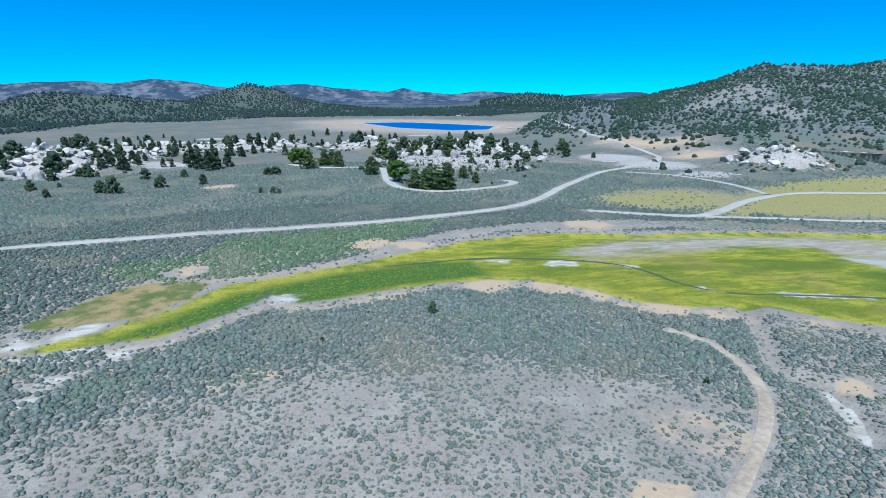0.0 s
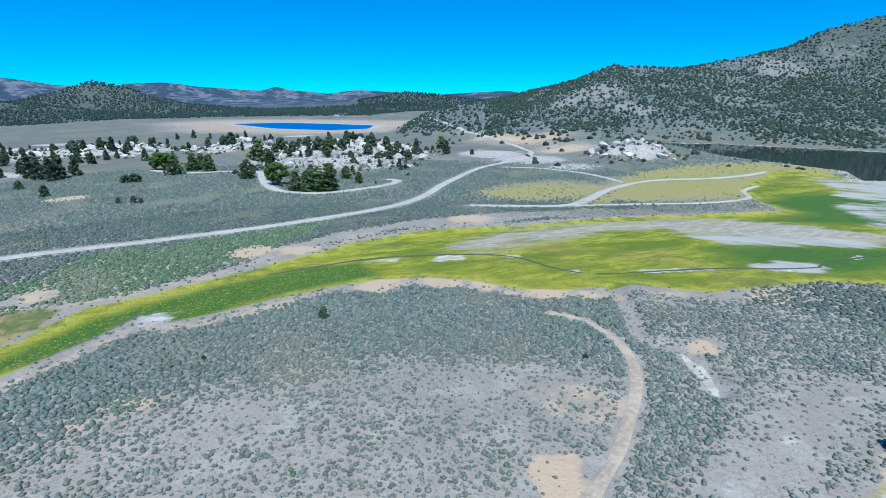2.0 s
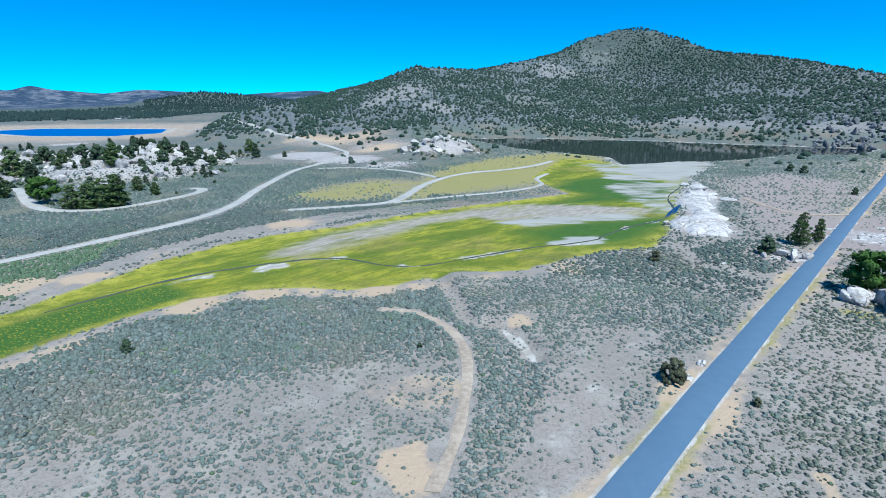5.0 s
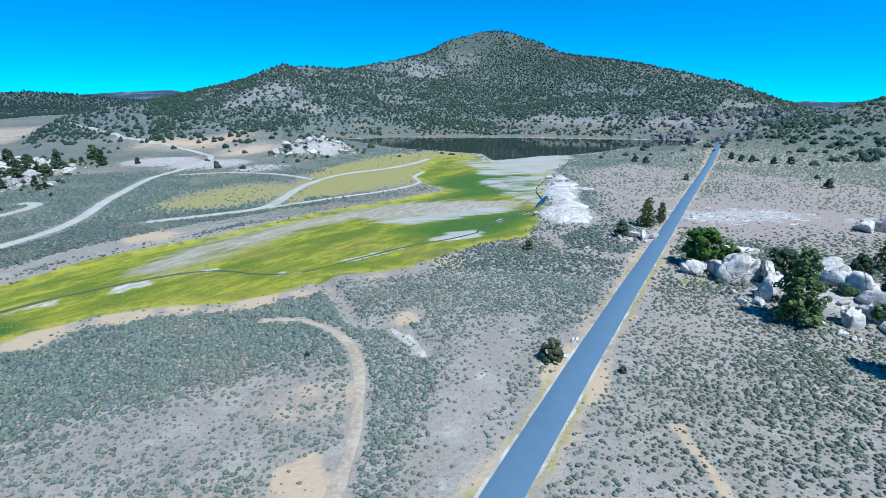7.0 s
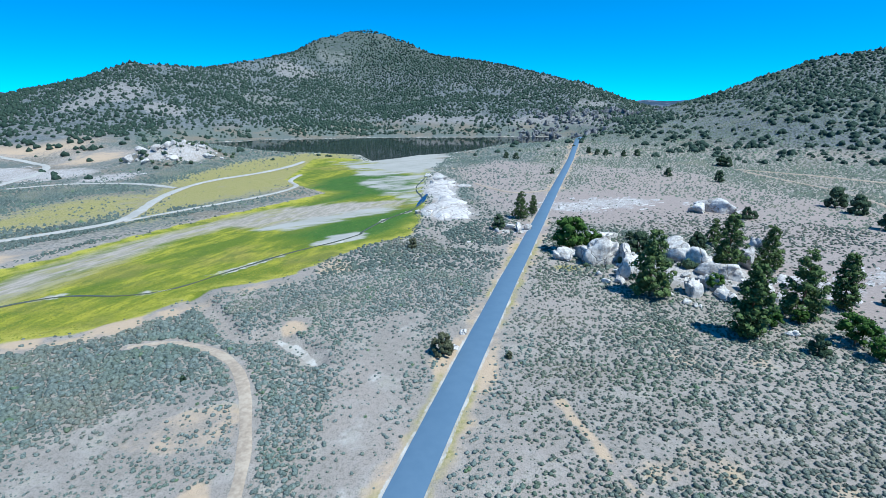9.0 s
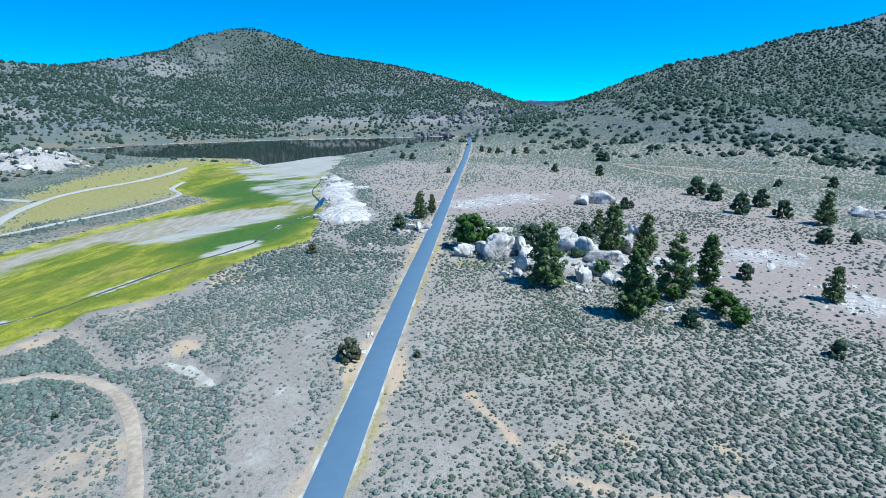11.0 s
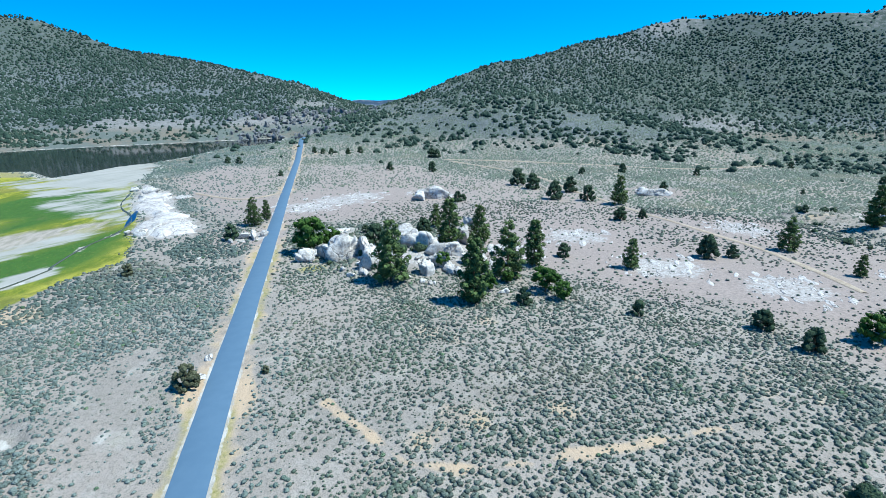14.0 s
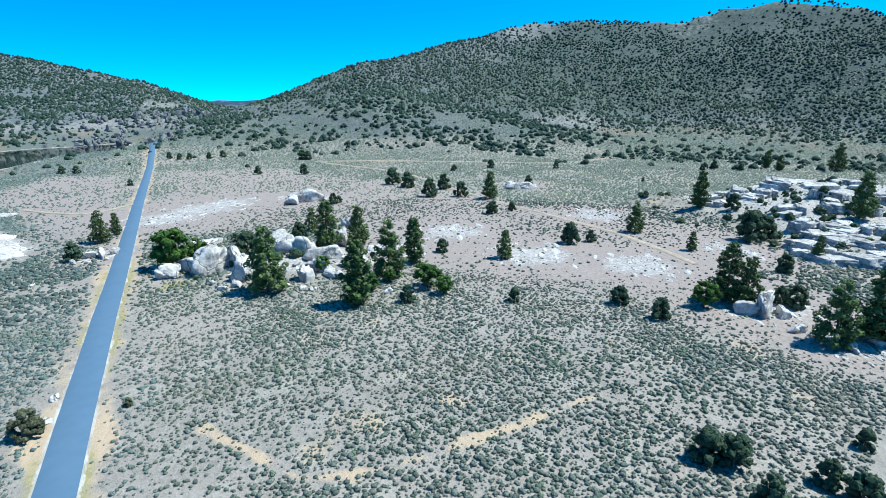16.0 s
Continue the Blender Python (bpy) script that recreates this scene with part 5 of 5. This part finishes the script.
BOULDERS_CREEK = [(37.5, 199.2, 5.8, 4.5), (35.2, 204.6, 3.7, 3.2), (44.1, 203.1, 6.9, 5.5), (58.2, 285.9, 6.4, 4.5),
    (66.3, 300.0, 8.0, 5.4), (60.9, 314.4, 6.2, 4.2), (66.9, 281.5, 8.3, 3.2), (71.8, 269.7, 8.0, 2.5), (42.8, 152.9,
    1.8, 1.3)]


plant("pine", PINES_PLAIN, "tall green ponderosa pine on dry ground beside granite boulders", "pines on the plain")
plant("juniper", JUNIPERS_PLAIN, "dark green rounded juniper standing on dry soil", "junipers on the plain")
plant("juniper", JUNIPERS_PLAIN_FAR, "small dark juniper on the open sagebrush plain", "junipers on the plain")
plant("broad", [(x, y, t * 1.25) for x, y, t in OAKS_PLAIN], "leafy mid-green broadleaf tree beside pale boulders", "broadleaf trees by the rocks", 0.95)
plant("twiggy", LONE_BUSHES, "twiggy brown-green bush alone in the sagebrush", "lone bushes", 1.0)
plant("bush", LONE_BUSH_WEST, "small green bush among grey sagebrush", "lone bushes", 1.0)
plant("pine", [(x, y, t * 1.15) for x, y, t in PINES_CAMP], "dark green pine shading the campground loop", "campground pines", 1.6)
plant("broad", BROAD_CAMP, "bright green leafy tree beside the campground loop", "campground broadleaf trees")
plant("juniper", JUNIPERS_WEST_FRONT, "dark juniper at the foot of pale rocks", "junipers by the western rocks", 0.95)
plant("bush", BUSH_WIDE, "wide dark green bush near the campground", "wide bushes", 1.6)
plant("cone", JUNIPERS_WEST_BACK, "dark tapering juniper among pale granite outcrops", "junipers by the western rocks", 1.15)
more = []
for mx, my, size, tall in MOUNDS[1:9]:
    for k in range(int(size * 0.36)):
        a, d = rng.uniform(0, 6.28), size * rng.uniform(0.2, 1.15)
        x, y = mx + math.cos(a) * d, my + math.sin(a) * d
        if float(np.min([along(np.array([x]), np.array([y]), line)[0][0] for line in (CAMP_LOOP, GRAVEL)])) > 12:
            more.append((x, y, 4.5 + 9 * rng.uniform() ** 1.5))
plant("juniper", more[::2], "dark rounded juniper among pale granite outcrops", "junipers by the western rocks", 1.05)
plant("cone", more[1::2], "dark tapering juniper among pale granite outcrops", "junipers by the western rocks", 1.35)
plant("cone", JUNIPERS_WEST_RIM, "distant dark juniper along the rocky rim", "junipers by the western rocks", 1.3)


# ---- granite ----
def boulder_mesh(name, seed, fine, mat=M_GRANITE, block=False):
    gen = random.Random(seed)
    bm = bmesh.new()
    bmesh.ops.create_icosphere(bm, subdivisions=fine, radius=0.5)
    cuts = []
    for _ in range(9):
        v = Vector((gen.gauss(0, 1), gen.gauss(0, 1), gen.gauss(0, 0.7))).normalized()
        cuts.append((v, gen.uniform(0.2, 0.38)))
    if block:
        # a jointed block: level bed on top, upright sides
        turn = gen.uniform(0, 1.5)
        cuts = [(Vector((0.1 * gen.gauss(0, 1), 0.1 * gen.gauss(0, 1), 1)).normalized(), gen.uniform(0.2, 0.3))]
        cuts += [(Vector((math.cos(turn + k * 1.5708 + gen.gauss(0, 0.2)), math.sin(turn + k * 1.5708 + gen.gauss(0, 0.2)), gen.uniform(-0.05, 0.25))).normalized(), gen.uniform(0.26, 0.38)) for k in range(4)]
    shift = Vector((seed * 3.7, seed * 1.3, 0))
    joints = [(Vector((gen.gauss(0, 1), gen.gauss(0, 1), gen.gauss(0, 0.35))).normalized(), gen.uniform(-0.2, 0.2)) for _ in range(4)]
    for v in bm.verts:
        p = v.co.copy()
        for n, d in cuts:
            over = p.dot(n) - d
            if over > 0:
                p -= n * over * 0.96
        p *= 1 + (0.07 if block else 0.16) * noise.noise(p * 3.0 + shift) + 0.06 * noise.noise(p * 9.0 + shift)
        for n, d in joints:
            if abs(p.dot(n) - d + 0.04 * noise.noise(p * 5 + shift)) < 0.03:
                p *= 0.84
        v.co = p
    me = bpy.data.meshes.new(name)
    bm.to_mesh(me)
    bm.free()
    me.polygons.foreach_set("use_smooth", np.ones(len(me.polygons), bool))
    me.materials.append(mat)
    return me


BOULDER_FINE = [boulder_mesh("boulder", 1 + k, 4) for k in range(5)]
BOULDER_PLAIN = [boulder_mesh("boulder", 11 + k, 3) for k in range(5)]
BOULDER_GREY = [boulder_mesh("boulder", 31 + k, 3, M_GRANITE_GREY) for k in range(5)]
BOULDER_BLOCK = [boulder_mesh("boulder", 41 + k, 4, M_GRANITE if k % 2 else M_GRANITE_GREY, True) for k in range(6)]
BOULDER_FAR = [boulder_mesh("boulder", 21 + k, 2) for k in range(5)]


def boulder(x, y, wide, tall, n, label, group, fine=False, grey=False, block=False):
    stock = BOULDER_BLOCK if block else BOULDER_GREY if grey else BOULDER_FINE if fine else BOULDER_PLAIN
    ob = new("boulder", stock[n % len(stock)])
    ob.matrix_basis = (Matrix.Translation((x, y, drop(x, y) + tall * 0.18)) @ Matrix.Rotation(n * 1.7, 4, "Z")
                       @ Matrix.Diagonal((wide * 1.45, wide * rng.uniform(0.8, 1.2), tall * 1.5, 1)))
    return tagged(ob, label, "boulder", group)


for n, (x, y, w, t) in enumerate(BOULDERS_PINES):
    boulder(x, y, w * 1.2, t * 1.05, n, "weathered pale granite boulder among the pines", "boulders among the pines", True)
for n, (x, y, w, t) in enumerate(BOULDERS_EAST):
    for k in range(5):
        q = 0.30 + 0.34 * rng.uniform()
        boulder(x + w * rng.uniform(-0.42, 0.42), y + w * rng.uniform(-0.42, 0.42), w * q, t * (0.34 + 0.34 * rng.uniform()), n + k, "pale cracked granite block of the eastern outcrop", "blocks of the eastern outcrop", block=True)
for n in range(44):
    a, d = rng.uniform(0, 6.28), 26 * rng.uniform() ** 0.6
    w = 0.9 + 3.0 * rng.uniform() ** 2
    boulder(92 + math.cos(a) * d, 110 + math.sin(a) * d, w, w * rng.uniform(0.5, 0.8), n, "weathered pale granite boulder among the pines", "boulders among the pines")
for n, (x, y, w, t) in enumerate(BOULDERS_PLAIN):
    boulder(x, y, w, t, n, "pale granite boulder lying on dry soil", "boulders on the plain", True)
for n, (x, y, w, t) in enumerate(BOULDERS_CREEK):
    boulder(x, y, w, t * 0.6, n, "white-grey rock on the creek bank", "rocks on the creek bank")
# the rocky rises: near boulders are things, far ones one heap
heap, heap_at, near_count = [], [], 0
unit = [np.array([[BOULDER_FAR[k].vertices[v].co[:] for v in p.vertices] for p in BOULDER_FAR[k].polygons]) for k in range(5)]
for mx, my, size, tall in MOUNDS[:9]:
    for k in range(int(size * 1.6)):
        a, d = rng.uniform(0, 6.28), size * rng.uniform(0, 0.9) ** 0.7
        x, y = mx + math.cos(a) * d, my + math.sin(a) * d
        if float(np.min([along(np.array([x]), np.array([y]), line)[0][0] for line in (CAMP_LOOP, GRAVEL)])) < 8:
            continue
        w = 2.2 + 8.5 * rng.uniform() ** 2.2
        h = w * rng.uniform(0.35, 0.7)
        if math.hypot(x, y) < 440 and near_count < 190:
            boulder(x, y, w, h, k, "weathered grey granite boulder of the rocky rise", "boulders of the rocky rises", False, mx < -150)
            near_count += 1
        else:
            turn = rng.uniform(0, 6.28)
            p = unit[k % 5] * np.array([w * 1.2, w * 0.9, h * 1.5])
            c, s = math.cos(turn), math.sin(turn)
            p = np.stack([p[..., 0] * c - p[..., 1] * s + x, p[..., 0] * s + p[..., 1] * c + y, p[..., 2] + h * 0.28], -1)
            heap.append(p.reshape(-1, 3))
            heap_at.append((x, y))
heap = [p + np.array([0, 0, z]) for p, z in zip(heap, drops(*np.array(heap_at).T))]
tagged(loose("outcrop_rocks", np.concatenate(heap), M_GRANITE_PALE), "jumbled pale granite rocks on low rises", "rocks", kind="stuff")

# dark crags over the water by the end of the road
crag = []
CRAGS = [(237, 598), (278, 614), (315, 622), (355, 617), (383, 627), (283, 516), (285, 665)]
for k in range(330):
    cx, cy = CRAGS[k % len(CRAGS)]
    x, y = cx + rng.normal() * 17, cy + rng.normal() * 17
    w = 3 + 8 * rng.uniform() ** 2
    h = w * rng.uniform(0.4, 0.8)
    p = unit[k % 5] * np.array([w, w * 0.8, h * 1.4])
    c, q = math.cos(k * 1.3), math.sin(k * 1.3)
    crag.append(np.stack([p[..., 0] * c - p[..., 1] * q + x, p[..., 0] * q + p[..., 1] * c + y, p[..., 2] + drop(x, y) + h * 0.25], -1).reshape(-1, 3))
tagged(loose("crag_rocks", np.concatenate(crag), M_DARK_ROCK), "dark broken crags above the reservoir", "rocks", kind="stuff")

# the bare white rock beside the creek
def rock_slab(name, outline, tall, step, label):
    xs = np.arange(min(p[0] for p in outline) - 4, max(p[0] for p in outline) + 4, step)
    ys = np.arange(min(p[1] for p in outline) - 4, max(p[1] for p in outline) + 4, step)
    x, y = np.meshgrid(xs, ys)
    deep = inside(x, y, outline) + 14 * (fractal(x, y, 14, 131) - 0.5) - 1.8
    crack = np.abs(fractal(x, y, 13, 133, 3) - 0.5)
    z = height(x, y) - 0.6 + (tall + 0.6) * smooth(-1.5, 4.5, deep) * (0.6 + 0.8 * fractal(x, y, 22, 135)) - 0.7 * smooth(0.02, 0.0, crack) * smooth(0, 3, deep)
    n, k = x.shape
    i, j = np.meshgrid(np.arange(n - 1), np.arange(k - 1), indexing="ij")
    faces = np.stack([i * k + j, i * k + j + 1, (i + 1) * k + j + 1, (i + 1) * k + j], -1).reshape(-1, 4)
    near = deep.ravel()[faces].max(1) > -2.0
    used = np.unique(faces[near])
    index = np.zeros(n * k, int)
    index[used] = np.arange(len(used))
    pts = np.stack([x, y, z], -1).reshape(-1, 3)[used]
    return tagged(mesh_object(name, pts, index[faces[near]], M_GRANITE_PALE, True), label, "rock")


rock_slab("rock_slab", SLAB, 1.5, 0.8, "smooth white rock slab sloping to the creek")

# bare rock flakes level with the soil of the plain
flakes, flakes_at = [], []
for mx, my, size in PATCHES:
    for k in range(56):
        a, d = rng.uniform(0, 6.28), size * rng.uniform() ** 0.6
        x, y = mx + math.cos(a) * d, my + math.sin(a) * d
        w = 0.5 + 2.8 * rng.uniform() ** 2.2
        p = unit[k % 5] * np.array([w * 2.6, w, 0.36 + 0.07 * w])
        c, s = math.cos(0.5 + 0.3 * rng.normal()), math.sin(0.5 + 0.3 * rng.normal())
        flakes.append(np.stack([p[..., 0] * c - p[..., 1] * s + x, p[..., 0] * s + p[..., 1] * c + y, p[..., 2]], -1).reshape(-1, 3))
        flakes_at.append((x, y))
flakes = [p + np.array([0, 0, z]) for p, z in zip(flakes, drops(*np.array(flakes_at).T))]
tagged(loose("rock_flakes", np.concatenate(flakes), M_SHEET_ROCK), "flat pale rock flakes showing through the soil", "rocks", kind="stuff")

# dark shrubs between the rocks of the rises
sx, sy = [], []
for mx, my, size, tall in MOUNDS:
    for k in range(int(size * 1.5)):
        a, d = rng.uniform(0, 6.28), size * rng.uniform(0, 1.1) ** 0.6
        sx.append(mx + math.cos(a) * d), sy.append(my + math.sin(a) * d)
sx, sy = np.array(sx), np.array(sy)
clear = np.min([along(sx, sy, line)[0] for line in (CAMP_LOOP, GRAVEL)], axis=0) > 5
sx, sy = sx[clear], sy[clear]
gen = np.random.default_rng(29)
shapes = [np.concatenate([lump(gen, 0.5, 0.8, 0.3), spray(gen, 16, 0.18, 0.5, 0.8)]) + np.array([0, 0, 0.3]) for _ in range(6)]
scatter("rock_shrubs", shapes, sx, sy, drops(sx, sy), rng.uniform(1.0, 3.8, len(sx)), rng.uniform(0, 6.28, len(sx)), M_JUNIPER,
        "dark shrubs growing between pale rocks", "shrubs", -0.05)


# ---- camper van and dam ----
def camper_van(x, y, turn):
    thing = tagged(new("camper_van"), "white camper van parked beside the campground loop", "van")

    def block(name, cx, cy, cz, sx, sy, sz, mat, edge, parent=thing, label=""):
        bm = bmesh.new()
        bmesh.ops.create_cube(bm, size=1, matrix=Matrix.Translation((cx, cy, cz)) @ Matrix.Diagonal((sx, sy, sz, 1)))
        bmesh.ops.bevel(bm, geom=bm.edges[:], offset=edge, segments=2, affect="EDGES")
        return part(name, bm, mat, parent, label)

    body = block("body", 0, 0, 1.75, 6.2, 2.2, 2.4, M_WHITE, 0.25)
    block("bonnet", 3.5, 0, 1.1, 1.1, 2.0, 1.1, M_WHITE, 0.2)
    block("windscreen", 3.08, 0, 2.1, 0.12, 1.8, 0.8, M_GLASS, 0.04, body)
    for side in (-1, 1):
        for k in (-1.6, 0.2, 1.9):
            block("window", k, side * 1.1, 2.1, 1.1, 0.08, 0.7, M_GLASS, 0.03, body)
        for k in (-2.0, 2.6):
            bm = bmesh.new()
            bmesh.ops.create_cone(bm, cap_ends=True, segments=18, radius1=0.42, radius2=0.42, depth=0.28, matrix=Matrix.Translation((k, side * 1.0, 0.42)) @ Matrix.Rotation(math.pi / 2, 4, "X"))
            part("wheel", bm, M_RUBBER, thing)
    thing.matrix_basis = Matrix.Translation((x, y, drop(x, y) + 0.45)) @ Matrix.Rotation(turn, 4, "Z")


camper_van(-362, 186, 0.6)


# ---- far buildings ----
def far_building(x, y, long, turn, label):
    """A low shed: wall, gable roof and door."""
    thing = tagged(new("shed"), label, "building")
    bm = bmesh.new()
    bmesh.ops.create_cube(bm, size=1, matrix=Matrix.Translation((0, 0, 1.7)) @ Matrix.Diagonal((long, 8, 3.8, 1)))
    part("wall", bm, M_CONCRETE, thing)
    bm = bmesh.new()
    ends = [[bm.verts.new((s * (long / 2 + 0.5), u, v)) for u, v in ((-4.7, 3.4), (0, 5.6), (4.7, 3.4), (0, 5.2))] for s in (-1, 1)]
    for k in range(4):
        bm.faces.new([ends[0][k], ends[0][(k + 1) % 4], ends[1][(k + 1) % 4], ends[1][k]])
    bm.faces.new(ends[0]), bm.faces.new(ends[1])
    bmesh.ops.recalc_face_normals(bm, faces=bm.faces[:])
    part("roof", bm, M_CONCRETE, thing, "grey gable roof")
    bm = bmesh.new()
    bmesh.ops.create_cube(bm, size=1, matrix=Matrix.Translation((0, -4.03, 1.4)) @ Matrix.Diagonal((2.4, 0.1, 2.4, 1)))
    part("door", bm, M_CONCRETE, thing)
    thing.matrix_basis = Matrix.Translation((x, y, drop(x, y) + 0.2)) @ Matrix.Rotation(turn, 4, "Z")


far_building(-1305, 1537, 14, 0.7, "long white shed in the far valley")
far_building(-1122, 1072, 12, 0.7, "pale shed on the shore of the distant lake")


# ---- parapet at the end of the road ----
def bridge_parapet(x, y, turn):
    """A low dark parapet: posts, a wall between them and a capping."""
    thing = tagged(new("bridge_parapet"), "low dark concrete parapet where the road meets the dam", "parapet")

    def block(name, cx, cz, sx, sy, sz):
        bm = bmesh.new()
        bmesh.ops.create_cube(bm, size=1, matrix=Matrix.Translation((cx, 0, cz)) @ Matrix.Diagonal((sx, sy, sz, 1)))
        bmesh.ops.bevel(bm, geom=bm.edges[:], offset=0.04, segments=1, affect="EDGES")
        part(name, bm, M_DARK_ROCK, thing)

    for k in range(5):
        block("post", -6 + 3 * k, 0.75, 0.5, 0.5, 2.1)
    for k in range(4):
        block("wall_panel", -4.5 + 3 * k, 0.5, 2.46, 0.3, 1.5)
    block("capping", 0, 1.9, 12.9, 0.7, 0.2)
    thing.matrix_basis = Matrix.Translation((x, y, drop(x, y) + 0.25)) @ Matrix.Rotation(turn, 4, "Z")


bridge_parapet(263, 507, -0.53)
